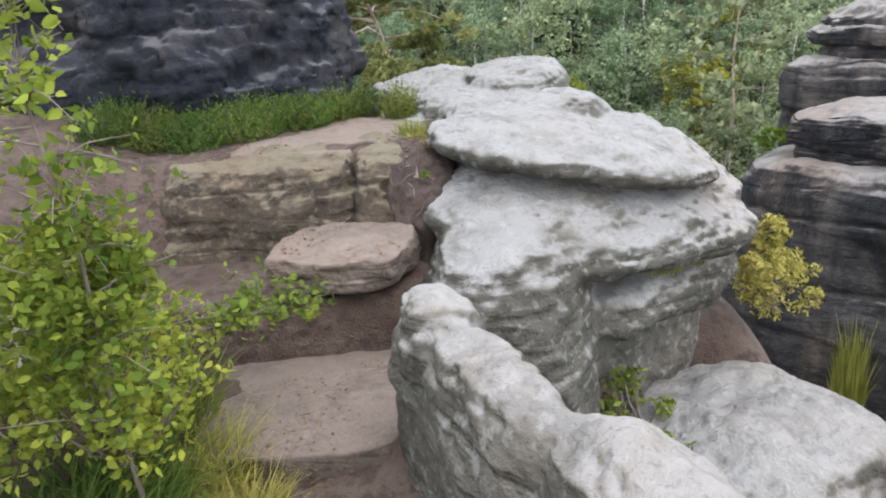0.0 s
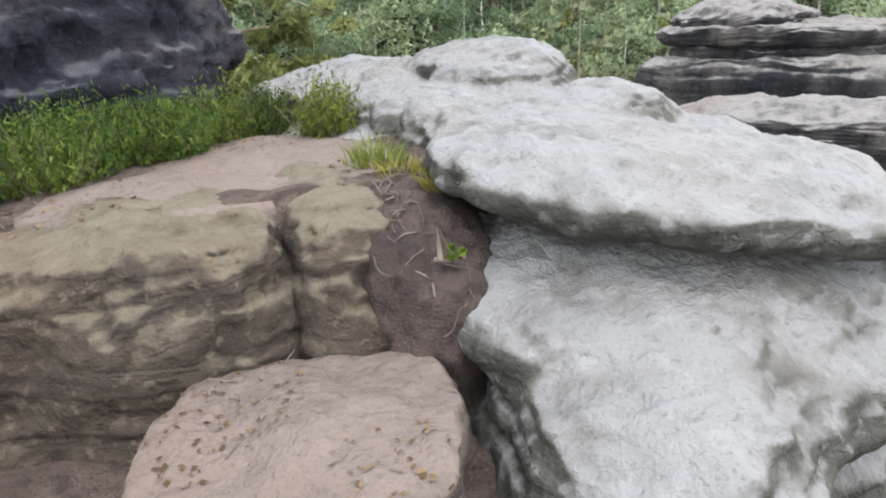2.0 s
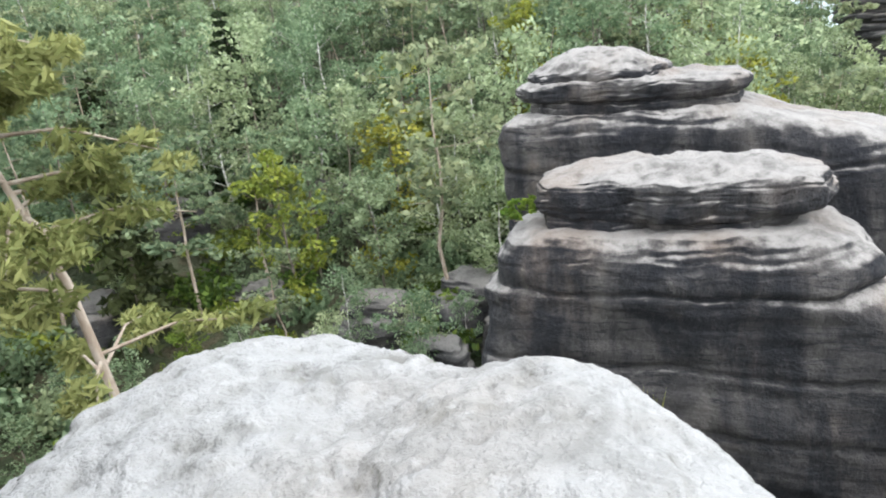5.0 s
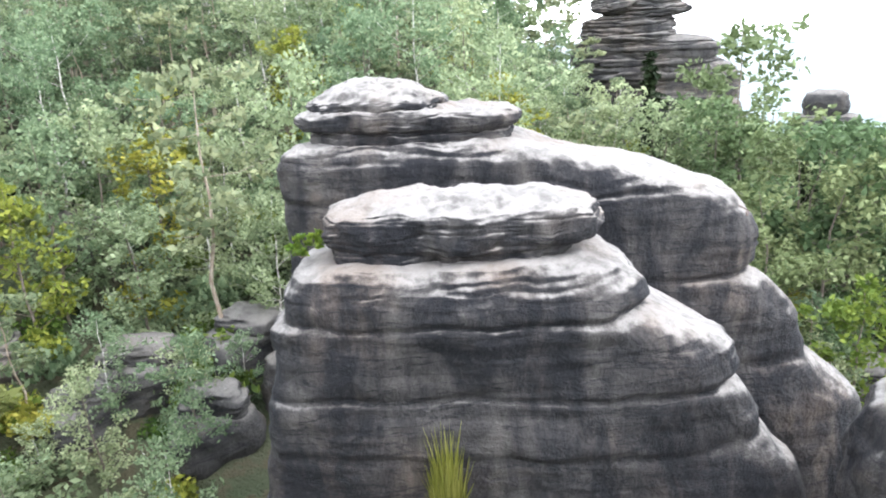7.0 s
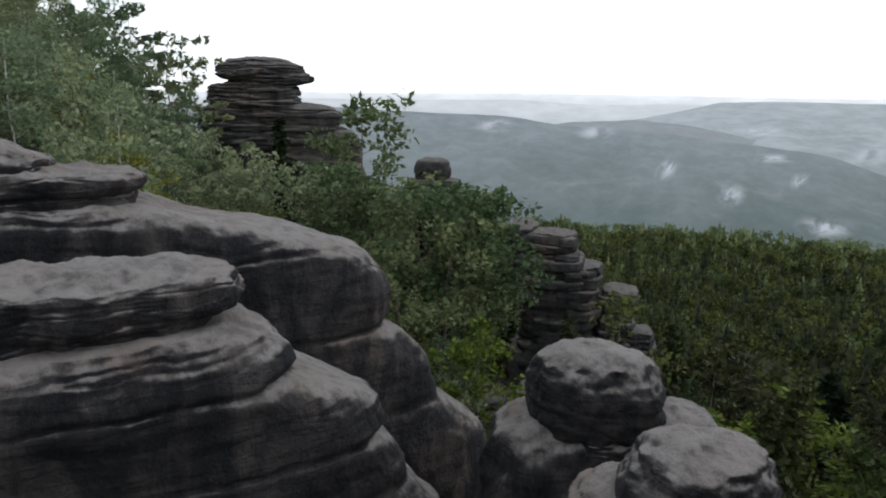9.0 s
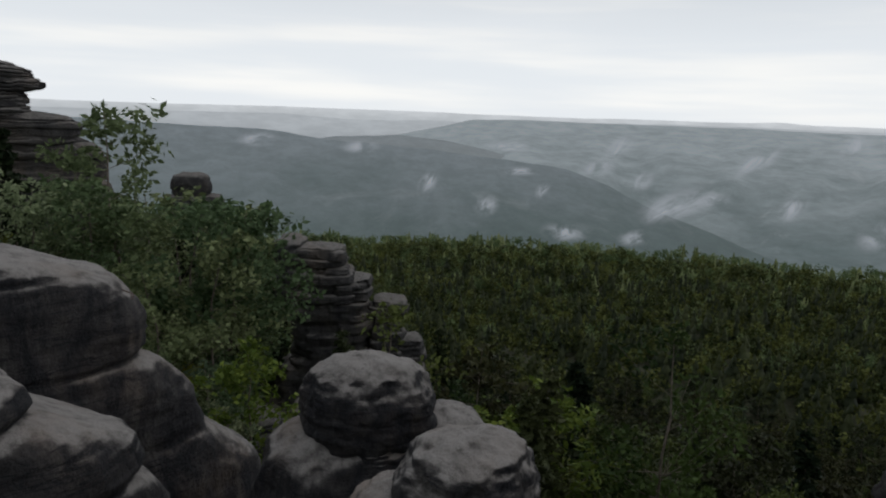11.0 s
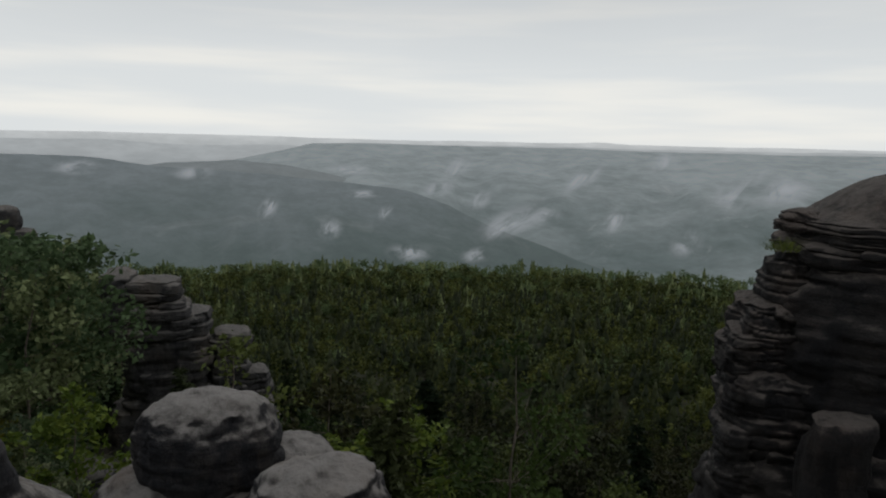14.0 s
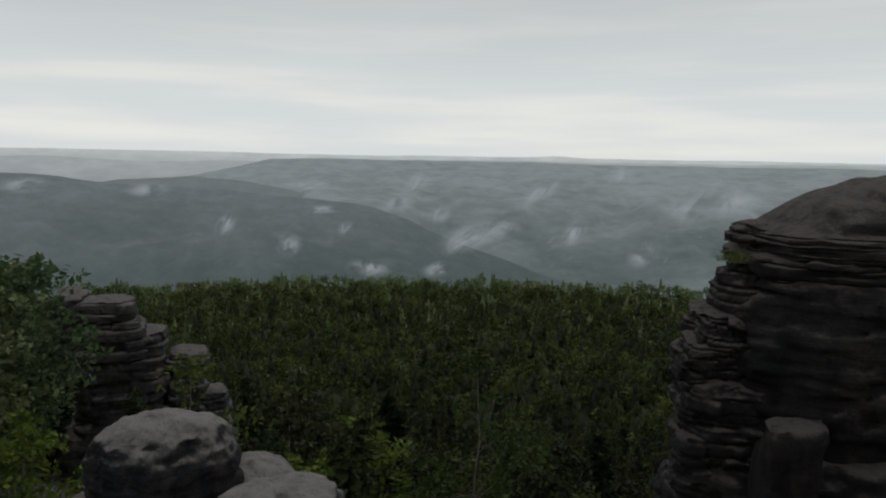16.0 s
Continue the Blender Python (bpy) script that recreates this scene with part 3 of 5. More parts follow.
STACK = rock_beds(75, 88, [
    (-11.5, -8.5, -18, -11.6, 3, .5, 0, 1), (-9.6, -4.1, -14.0, -12.2, 2.6, .4, 0, 0), (-9.2, -3.4, -18, -14.2, 2.8, .3, 0, 0), (-6.5, -1.5, -21, -15.6, 2.6, .4, 0, .4), (-9.6, -1.4, -28, -18, 3, .3, 0, .3),
    (-1.4, 2.7, -19.8, -17.9, 2.2, .4, 0, 0), (-1.3, 2.4, -25, -19.6, 2.2, .2, 0, 0), (1.6, 4.6, -28, -22.4, 2.0, .6, -.2, 0), (-12, 5.4, -48, -25.5, 4.0, .5, 0, .5)], p=4.0, seg=150, rows=44, belly=5, foot=.93, rim=.9, crag=.85, block=(2.4, 1.1))
rock_thing("sandstone_stack", "fissured grey sandstone stack at the edge of woods", STACK, M_FARROCK, seed=31, size=2.2, rough=.10, beds=.2, bed_size=.9)
FARTOP = rock_beds(100, 62, [
    (-10, 1.2, 3.6, 6.0, 4, .7, 0, 0), (-8.5, 2.2, 2.6, 4.2, 3.6, .6, .12, 0), (-10.8, .9, -.5, 3.2, 4, .3, 0, 0), (-12, 6.2, -4, .6, 4.4, .4, -.03, .5), (-13, 8.6, -9, -2.6, 5, .4, 0, .8), (-14, 10, -24, -7, 6, .4, 0, 1)], p=3.2, seg=150, rows=44, belly=4, crag=1.0, block=(3.0, 1.0))
rock_thing("rock_summit", "dark layered sandstone summit above treetops", FARTOP, M_FARROCK, seed=37, size=2.5, rough=.13, beds=.35, bed_size=1.0)
KNOB = rock_beds(138, 74, [(-5.7, 1.0, -15, -10.6, 3, .5, 0, 0), (-8, 4, -34, -14.5, 4, .5, 0, 0)], p=3.2, seg=60, rows=20)
rock_thing("distant_rock", "small dark block of rock above treetops", KNOB, M_FARROCK, seed=41, size=2.5, rough=.12, beds=.25, bed_size=1.0)
RIGHT = rock_beds(18, 118, [
    (4.62, 12.5, .35, 1.05, 2.6, 1.25, .03, .4), (4.45, 12, -.2, .45, 2.45, .1, 0, .5), (4.1, 5.2, .55, .95, .7, .12, 0, .3),
    (3.98, 5.4, -1.5, .1, 1.0, .08, 0, .1), (4.25, 12.5, -4.2, -.1, 2.7, .2, 0, .5), (3.25, 5.0, -2.6, -1.15, 1.3, .15, .1, .1), (2.98, 4.2, -3.0, -1.75, .9, .12, .05, -.3),
    (3.15, 5.6, -4.6, -2.7, 1.5, .2, 0, -.1), (3.0, 4.3, -6.2, -3.9, 1.0, .25, .1, -.4), (3.6, 12.5, -9, -4.0, 3.0, .3, 0, .3), (2.85, 4.6, -12, -5.4, 1.5, .3, .1, -.1), (2.5, 12.5, -34, -8.4, 3.3, .3, 0, .5)],
    p=3.6, seg=230, rows=50, belly=4, foot=.92, rim=.88, crag=.26, block=(.95, .34))
RIGHT[0].update(p=2.6, rim=.93, crag=.14, block=(2.4, .22), rough=.1)
RIGHT.append(dict(RIGHT[8], c=local(18, 118)[0](5.0, -2.55), r=(.62, .5), z0=-16, z1=-3.0, crag=0.0, dome=.06, belly=9, rim=.9, taper=(1.3, 1.0)))
rock_thing("cliff_pillar", "dark layered sandstone cliff pillar with a pale rounded top", RIGHT, M_CLIFF, seed=47, size=.9, rough=.16, beds=.08, bed_size=.28)

# the big boulder beside the steps, which the walk ends on
BOULDER = [
    dict(c=(.0, 7.02), r=(.90, 1.40), z0=.0, z1=1.06, rot=9, dome=.05, p=3.4, rim=.90, foot=.95, belly=3),
    dict(c=(.13, 7.02), r=(.85, 1.36), z0=.98, z1=1.23, rot=14, dome=.06, p=2.8, rim=.88, foot=.88),
    dict(c=(-.08, 7.5), r=(.50, .72), z0=1.1, z1=1.29, rot=14, dome=.04, p=2.8, rim=.84, foot=.9),
    dict(c=(.62, 6.62), r=(.44, .72), z0=1.0, z1=1.37, rot=-8, dome=.08, p=2.6, rim=.8),
    dict(c=(.24, 6.0), r=(.60, 1.1), z0=.0, z1=1.02, rot=-4, dome=.05, p=2.9, rim=.86, taper=(1.15, .95)),
    dict(c=(.52, 5.95), r=(.62, 1.05), z0=.7, z1=1.20, rot=-4, dome=.06, tilt=(-.06, 0), p=2.9, rim=.84),
    dict(c=(.82, 5.42), r=(.38, .32), z0=.9, z1=1.20, rot=20, dome=.08, p=2.5, rim=.82),
    dict(c=(.82, 4.98), r=(.95, 1.04), z0=.90, z1=1.04, rot=-6, dome=.13, tilt=(-.17, .02), p=3.0, belly=2.6, foot=.92, rim=.9),
    dict(c=(1.0, 4.9), r=(.95, .75), z0=.55, z1=.88, rot=20, dome=.16, tilt=(-.14, .12), p=2.8, rim=.8),
    dict(c=(.88, 4.56), r=(1.10, .82), z0=.46, z1=.76, rot=27, dome=.14, tilt=(-.14, .14), p=3.0, belly=2.4, rim=.82, foot=.86),
    dict(c=(.74, 4.80), r=(1.06, .68), z0=-.9, z1=.58, rot=27, dome=.04, tilt=(-.08, 0), p=2.6, foot=.85),
    dict(c=(1.22, 4.48), r=(.78, .44), z0=-.10, z1=.24, rot=32, dome=.10, tilt=(.08, 0), p=2.7, foot=.7, rim=.8),
    dict(c=(.27, 4.08), r=(.52, .76), z0=-.9, z1=.62, rot=-10, dome=.10, p=2.8, rim=.8, foot=.95),
]
boulder = thing("boulder", (0, 0, 0), "large pale grey layered sandstone boulder with undercut lip", "rock")
part("rock_body", fused_rock("rock_body", M_BOULDER, BOULDER, .022, 52, 4, size=.6, rough=.09, beds=.01, bed_size=.09, seg=160, rows=40), boulder)
part("rock_base", rock_layer("rock_base", M_BOULDER, c=(.6, 5.9), r=(.95, 1.9), z0=-4.5, z1=.4, rot=3, dome=.05, p=2.6, seed=58, size=.6, rough=.145), boulder)
# steps and ledge
def single_rock(name, label, mat, category="rock", **kw):
    ob = new(name, rock_layer(name, mat, **kw))
    return tagged(ob, label, category)


single_rock("stone_step", "worn reddish sandstone step strewn with dead leaves", M_STEP, "step", c=(-.98, 3.35), r=(.72, .66), z0=-.5, z1=.06, p=5, dome=.03, belly=6, rim=.95, foot=.95, rough=.05, size=.5, seed=61, beds=.01, seg=200, rows=30)
single_rock("stone_step", "low brown rock step with dark wet riser, covered in soil", M_SOIL, "step", c=(-1.15, 4.14), r=(1.05, .5), z0=-.3, z1=.42, rot=4, p=5, dome=.03, belly=6, rim=.95, foot=.95, rough=.05, size=.5, seed=62, beds=.02, seg=200, rows=30)
single_rock("stone_slab", "flat pinkish sandstone slab used as step", M_STEP, "step", c=(-.70, 3.99), r=(.40, .37), z0=.47, z1=.665, rot=-8, p=7, dome=.015, belly=8, rim=.97, foot=.9, rough=.13, size=.3, seed=63, beds=.015, seg=160, rows=26)
ledge = thing("rock_ledge", (0, 0, 0), "mossy brown sandstone ledge, split by a crack, above the steps", "rock")
for c_, r_, z_, rot_, sd_ in (((-1.36, 5.07), (.72, .66), 1.04, -3, 9), ((-.52, 4.98), (.23, .56), 1.03, 5, 10)):
    part("rock_block", fused_rock("rock_block", M_LEDGE, [dict(c=c_, r=r_, z0=.1, z1=z_, rot=rot_), dict(c=(c_[0] - .1, c_[1] - .05), r=(r_[0] * .9, r_[1] * .98), z0=.1, z1=z_ - .45, rot=rot_ + 6)], .016, sd_, 4, .9, 1.2, taper=(1.12, 1.0), p=4.0, dome=.05, belly=5, rim=.88, foot=.97, rough=.12, size=.5, beds=.012, tilt=(0, .02), seg=160, rows=40), ledge)
single_rock("rock_plateau", "bare sandy sandstone plateau above the ledge", M_STEP, "rock", c=(-.98, 5.62), r=(.84, .86), z0=.3, z1=1.06, rot=6, p=3, dome=.03, belly=6, rim=.93, foot=.95, rough=.05, size=.6, seed=66, beds=.01, seg=180, rows=24)
bank = thing("earth_bank", (-.27, 4.62, .2), "dark root-bound earth between ledge and boulder", "soil")
part("soil", rock_layer("soil", M_EARTH, c=(0, 0), r=(.26, .46), z0=0, z1=.76, rot=8, p=2.4, dome=.06, tilt=(0, .36), rough=.2, size=.3, seed=67, beds=.01, seg=120, rows=30), bank)
RAIL = [
    dict(c=(-.13, 2.62), r=(.20, .22), z0=.35, z1=.80, dome=.06, rot=20), dict(c=(.08, 2.1), r=(.17, .50), z0=.30, z1=.76, dome=.06, rot=24, tilt=(0, 0)),
    dict(c=(.44, 1.42), r=(.20, .48), z0=.25, z1=.78, dome=.06, rot=26), dict(c=(.16, 2.0), r=(.22, 1.2), z0=-1.2, z1=.45, dome=.05, rot=24)]
parapet = thing("rock_parapet", (0, 0, 0), "rounded pale sandstone parapet beside the steps", "rock")
part("rock_body", fused_rock("rock_body", M_BOULDER, RAIL, .016, 71, 3, .5, 1.0, size=.35, rough=.12, beds=.012, bed_size=.08, seg=120, rows=36, p=2.6), parapet)
low = thing("low_boulder", (0, 0, 0), "flat pale grey boulder below the parapet", "rock")
part("rock_body", fused_rock("rock_body", M_BOULDER, [dict(c=(1.72, 3.95), r=(1.0, .92), z0=-2.2, z1=-.76, rot=20, dome=.12), dict(c=(1.35, 3.7), r=(.7, .6), z0=-2.0, z1=-.9, rot=50, dome=.1)], .03, 75, 3, 1.0, .8, p=2.8, rough=.08, size=.7, beds=.02, seg=120, rows=30), low)
DARKROCK = [
    dict(c=(-2.98, 7.12), r=(1.98, 1.46), z0=-.2, z1=2.6, dome=.2, belly=5, foot=.95, rim=.9),
    dict(c=(-2.98, 7.1), r=(1.86, 1.5), z0=.9, z1=2.2, dome=.2, belly=2.2), dict(c=(-2.98, 7.15), r=(2.05, 1.5), z0=-1.2, z1=1.3, dome=.1),
    dict(c=(-3.12, 7.2), r=(1.9, 1.4), z0=2.0, z1=4.6, dome=.4)]
dark = thing("dark_rock", (0, 0, 0), "tall blackened sandstone rock with rough pitted face", "rock")
part("rock_body", fused_rock("rock_body", M_DARK, DARKROCK, .035, 81, 2, 1.7, 2.6, size=.45, rough=.26, beds=.06, bed_size=.3, seg=160, rows=60, p=2.5), dark)


# ---- trees ----
rng = np.random.default_rng(7)


def tube(pts, radii, n=6):
    """A tapering tube along points: vertices and faces."""
    pts = np.asarray(pts, float)
    V, F = [], []
    for i, p in enumerate(pts):
        d = pts[min(i + 1, len(pts) - 1)] - pts[max(i - 1, 0)]
        d = d / (np.linalg.norm(d) + 1e-9)
        a = np.cross(d, [.3, 1, .2] if abs(d[2]) > .5 else [0, 0, 1])
        a = a / (np.linalg.norm(a) + 1e-9)
        b = np.cross(d, a)
        for k in range(n):
            t = 2 * math.pi * k / n
            V.append(p + radii[i] * (a * math.cos(t) + b * math.sin(t)))
    for i in range(len(pts) - 1):
        for k in range(n):
            F.append((i * n + k, i * n + (k + 1) % n, (i + 1) * n + (k + 1) % n, (i + 1) * n + k))
    return np.array(V), F


def join(pieces):
    V, F, o = [], [], 0
    for v, f in pieces:
        V.append(v)
        F += [tuple(i + o for i in q) for q in f]
        o += len(v)
    return np.concatenate(V), F


def leaves(centres, size, g, flat=0.0, long=1.0):
    """A small four-cornered leaf or sprig at each centre, turned at random."""
    n = len(centres)
    a = g.normal(size=(n, 3))
    a[:, 2] *= 1 - flat
    a /= np.linalg.norm(a, axis=1, keepdims=True) + 1e-9
    b = np.cross(a, g.normal(size=(n, 3)))
    b /= np.linalg.norm(b, axis=1, keepdims=True) + 1e-9
    s = size * g.uniform(.6, 1.3, size=(n, 1))
    V = np.stack([centres - a * s * long, centres + b * s * .55, centres + a * s * long, centres - b * s * .55], 1).reshape(-1, 3)
    return V, np.arange(4 * n).reshape(n, 4)


def ovate(centres, size, g):
    """Pointed oval leaves with a folded middle, hanging a little."""
    n = len(centres)
    a = g.normal(size=(n, 3)) * np.array([1, 1, .5]) - np.array([0, 0, .45])
    a /= np.linalg.norm(a, axis=1, keepdims=True)
    b = np.cross(a, g.normal(size=(n, 3)))
    b /= np.linalg.norm(b, axis=1, keepdims=True)
    c = np.cross(a, b)
    s = size * g.uniform(.7, 1.25, size=(n, 1))
    put = lambda u, v, w: centres + a * s * u + b * s * v + c * s * w
    V = np.stack([put(-1, 0, 0), put(-.55, .55, .14), put(.1, .62, .16), put(1.15, 0, -.1), put(.1, -.62, .16), put(-.55, -.55, .14)], 1).reshape(-1, 3)
    i = 6 * np.arange(n)[:, None]
    return V, np.concatenate([i + np.array([[0, 1, 2, 3]]), i + np.array([[0, 3, 4, 5]])])


def blob(c, r, n, g, squash=.8):
    v = g.normal(size=(n, 3))
    v /= np.linalg.norm(v, axis=1, keepdims=True) + 1e-9
    v *= r * g.uniform(.35, 1.0, size=(n, 1)) ** .6
    v[:, 2] *= squash
    return c + v


def make_tree(kind, h, seed, dense=1.0):
    """Meshes of a trunk with limbs and of a crown, standing at the origin."""
    g = np.random.default_rng(seed)
    lean = g.uniform(-.06, .06, 2) * h
    ts = np.linspace(0, 1, 8)
    wig = np.cumsum(g.normal(size=(8, 2)) * .012 * h, 0)
    wig -= wig[0]
    trunk = np.column_stack([lean[0] * ts ** 1.5 + wig[:, 0], lean[1] * ts ** 1.5 + wig[:, 1], ts * h])
    thick = .009 * h + .02
    wood = [tube(trunk, thick * (1 - .88 * ts))]
    cen = []
    on = lambda t: np.array([np.interp(t, ts, trunk[:, i]) for i in range(3)])
    if kind == "spruce":
        for t in np.linspace(.10, .97, 22):
            reach = h * .20 * (1 - t) ** .8 + .15
            for a in g.uniform(0, 2 * math.pi, 6):
                tip = on(t) + np.array([math.cos(a) * reach, math.sin(a) * reach, -.30 * reach])
                for s in np.linspace(.25, 1, 4):
                    cen.append(blob(on(t) * (1 - s) + tip * s, .16 + .16 * reach * (1.1 - s), int(4 * dense), g, .45))
        size, long = .26, 1.2
    else:
        pine = kind == "pine"
        n_limb = 14 if pine else 22
        for i in range(n_limb):
            t = g.uniform(.45 if pine else .10, .97)
            a = i * 2.4 + g.uniform(-.4, .4)
            top = math.sqrt(max(.08, 1 - ((t - (.72 if pine else .5)) / .52) ** 2))
            reach = h * (.21 if pine else .25) * top * g.uniform(.7, 1.2)
            rise = reach * (g.uniform(-.05, .35) if pine else g.uniform(.2, .8))
            p0, p2 = on(t), on(t) + np.array([math.cos(a) * reach, math.sin(a) * reach, rise])
            p1 = (p0 + p2) / 2 + np.array([0, 0, -.06 * reach])
            wood.append(tube([p0, p1, p2], [thick * .35 * (1.1 - t), thick * .22 * (1.1 - t), .012], 4))
            for s in np.linspace(.4, 1, 4):
                c = p0 * (1 - s) ** 2 + 2 * p1 * s * (1 - s) + p2 * s * s
                cen.append(blob(c + g.normal(size=3) * .25, (.045 if pine else .06) * h * g.uniform(.7, 1.25), int((20 if pine else 24) * dense), g, .5 if pine else .8))
        cen.append(blob(on(.97), .07 * h, int(40 * dense), g))
        size, long = (.22, 1.1) if pine else (.175, 1.0)
    tv, tf = join(wood)
    cv, cf = leaves(np.concatenate(cen), size, g, .2, long)
    return tv, tf, cv, cf


LOOKS = {
    "birch": ("slender birch with white trunk and light green leaves", M_BROAD, M_WHITEBARK), "beech": ("broadleaf tree with dense mid-green crown", M_BROAD, M_BARK),
    "lime": ("broadleaf tree with fresh green crown on the slope", M_MIDLEAF, M_BARK), "oak": ("broadleaf tree with dark green crown", M_PLAINLEAF, M_BARK), "rowan": ("broadleaf tree with yellowish green crown", M_YELLOWISH, M_BARK), "pine": ("pine with bare reddish trunk and dark needles", M_PINE, M_PINEBARK), "spruce": ("dark green pointed spruce", M_SPRUCE, M_BARK), "scots": ("dark pine with ragged brownish-green crown", M_SCOTS, M_BARK)}
MODELS = {}


def tree_model(kind, h, seed, dense=1.0):
    label, leaf, bark = LOOKS[kind]
    tv, tf, cv, cf = make_tree({"lime": "broad", "oak": "broad", "beech": "broad", "rowan": "broad", "birch": "broad", "scots": "pine"}.get(kind, kind), h, seed, dense)
    return mesh_of(kind + "_trunk", tv, tf, bark), mesh_of(kind + "_crown", cv, cf, leaf, False), label


for kind, hs in (("birch", (10, 12)), ("beech", (10, 11)), ("rowan", (9,)), ("oak", (10, 12)), ("lime", (10, 11.5)), ("pine", (11, 12.5)), ("scots", (12, 13.5)), ("spruce", (12, 14))):
    MODELS[kind] = [tree_model(kind, h, 11 + i + len(kind) * 5) for i, h in enumerate(hs)]


def plant_tree(kind, x, y, z, scale, turn, group):
    trunk, crown, label = MODELS[kind][int(turn) % len(MODELS[kind])]
    ob = thing(kind + "_tree", (x, y, z), label, "tree", group)
    ob.scale, ob.rotation_euler = (scale, scale, scale * (1 + .12 * math.sin(turn))), (0, 0, turn)
    part("trunk", trunk, ob)
    part("crown", crown, ob)
    return ob


ROCKS_AT = [(13.8, 19.4, 9.5), (19.5, 24.5, 12), (20, 8, 5), (12.4, 4.6, 4.5), (70, 11, 8), (80, 9, 9), (87, 54, 10), (22, -8, 11), (0, 5.5, 9.5)]
placed = []


def scatter(n, az0, az1, r0, r1, gap, kinds, weights, s0, s1, group, sink=.2):
    count = 0
    for _ in range(n * 14):
        az, r = rng.uniform(az0, az1), math.sqrt(rng.uniform(r0 * r0, r1 * r1))
        x, y = HUB[0] + r * math.sin(radians(az)), HUB[1] + r * math.cos(radians(az))
        s, turn = rng.uniform(s0, s1), rng.uniform(0, 50)
        kind = kinds[int(np.searchsorted(np.cumsum(weights), rng.uniform(0, sum(weights) * .999)))]
        if any((x - a) ** 2 + (y - b) ** 2 < c * c for a, b, c in ROCKS_AT) or any((x - a) ** 2 + (y - b) ** 2 < gap * gap for a, b in placed):
            continue
        placed.append((x, y))
        plant_tree(kind, x, y, float(terrain(x, y)[0]) - sink, s, turn, group)
        count += 1
        if count >= n:
            break


scatter(90, -32, 44, 19, 34, 2.3, ["birch", "beech", "rowan", "pine"], [.4, .3, .2, .1], .32, .6, "trees on the hillside")
scatter(390, -34, 55, 33, 100, 3.1, ["birch", "beech", "pine", "spruce", "rowan"], [.42, .34, .17, .02, .05], .75, 1.15, "trees on the hillside")
scatter(80, 54, 77, 36, 70, 3.4, ["lime", "lime", "pine", "rowan"], [.35, .3, .2, .15], .6, .85, "trees on the hillside")
scatter(50, 52, 80, 72, 135, 5, ["lime", "lime", "pine", "spruce"], [.3, .3, .25, .15], .9, 1.3, "trees on the hillside")
scatter(120, 84, 135, 30, 110, 4.8, ["oak", "rowan", "spruce", "scots"], [.45, .08, .22, .25], .8, 1.25, "trees below the cliffs")
scatter(280, 80, 136, 108, 230, 6.0, ["oak", "spruce", "scots", "lime"], [.34, .28, .33, .05], 1.0, 1.5, "trees on the plain")




def tree_to(kind, az, el, r, wide=1.0):
    """A tree on the slope whose top reaches the elevation el, r metres off."""
    x, y = HUB[0] + r * math.sin(radians(az)), HUB[1] + r * math.cos(radians(az))
    z = float(terrain(x, y)[0]) - .3
    turn = az * 7.3 + r
    me = MODELS[kind][int(turn) % len(MODELS[kind])]
    co = np.zeros(len(me[1].vertices) * 3, np.float32)
    me[1].vertices.foreach_get("co", co)
    k = (2.5 + r * math.tan(radians(el)) - z) / float(co[2::3].max())
    ob = plant_tree(kind, x, y, z, 1.0, turn, "trees on the hillside")
    ob.scale = (max(.7, k) * wide, max(.7, k) * wide, k)


for row in [("lime", 68.3, .3, 62), ("lime", 65, -5, 58), ("lime", 71.8, -6.8, 60), ("lime", 74.6, -7.0, 58), ("lime", 76.4, -7.4, 60), ("birch", 58.2, -4.2, 60), ("beech", 62, -5.5, 58),
            ("pine", 52.5, 4.2, 84), ("pine", 50.3, 6.0, 80), ("pine", 46.5, 7.4, 78), ("pine", 48.3, 5.5, 86), ("birch", 44, 6.5, 74), ("pine", 54.2, 3.0, 88), ("rowan", 77, -18.5, 40), ("lime", 71, -11.4, 50), ("lime", 73.5, -9.5, 54), 
            ("rowan", 102.8, -21.5, 40, 1.25), ("rowan", 95.6, -23.5, 38, 1.1), ("oak", 99, -23, 44, 1.2), ("oak", 107, -23.5, 46, 1.2), ("oak", 112, -24.5, 44, 1.2), ("spruce", 116, -24, 52), ("spruce", 104.5, -19.0, 62),
            ("lime", 72.5, -7.2, 108, 1.5), ("lime", 74.6, -7.2, 110, 1.5), ("lime", 76.6, -7.2, 104, 1.4), ("lime", 70.4, -6.0, 106, 1.4), ("lime", 69, -4.8, 84, 1.2), ("lime", 73, -8.4, 72, 1.1), ("lime", 75.5, -11.5, 60)]:
    tree_to(*row)


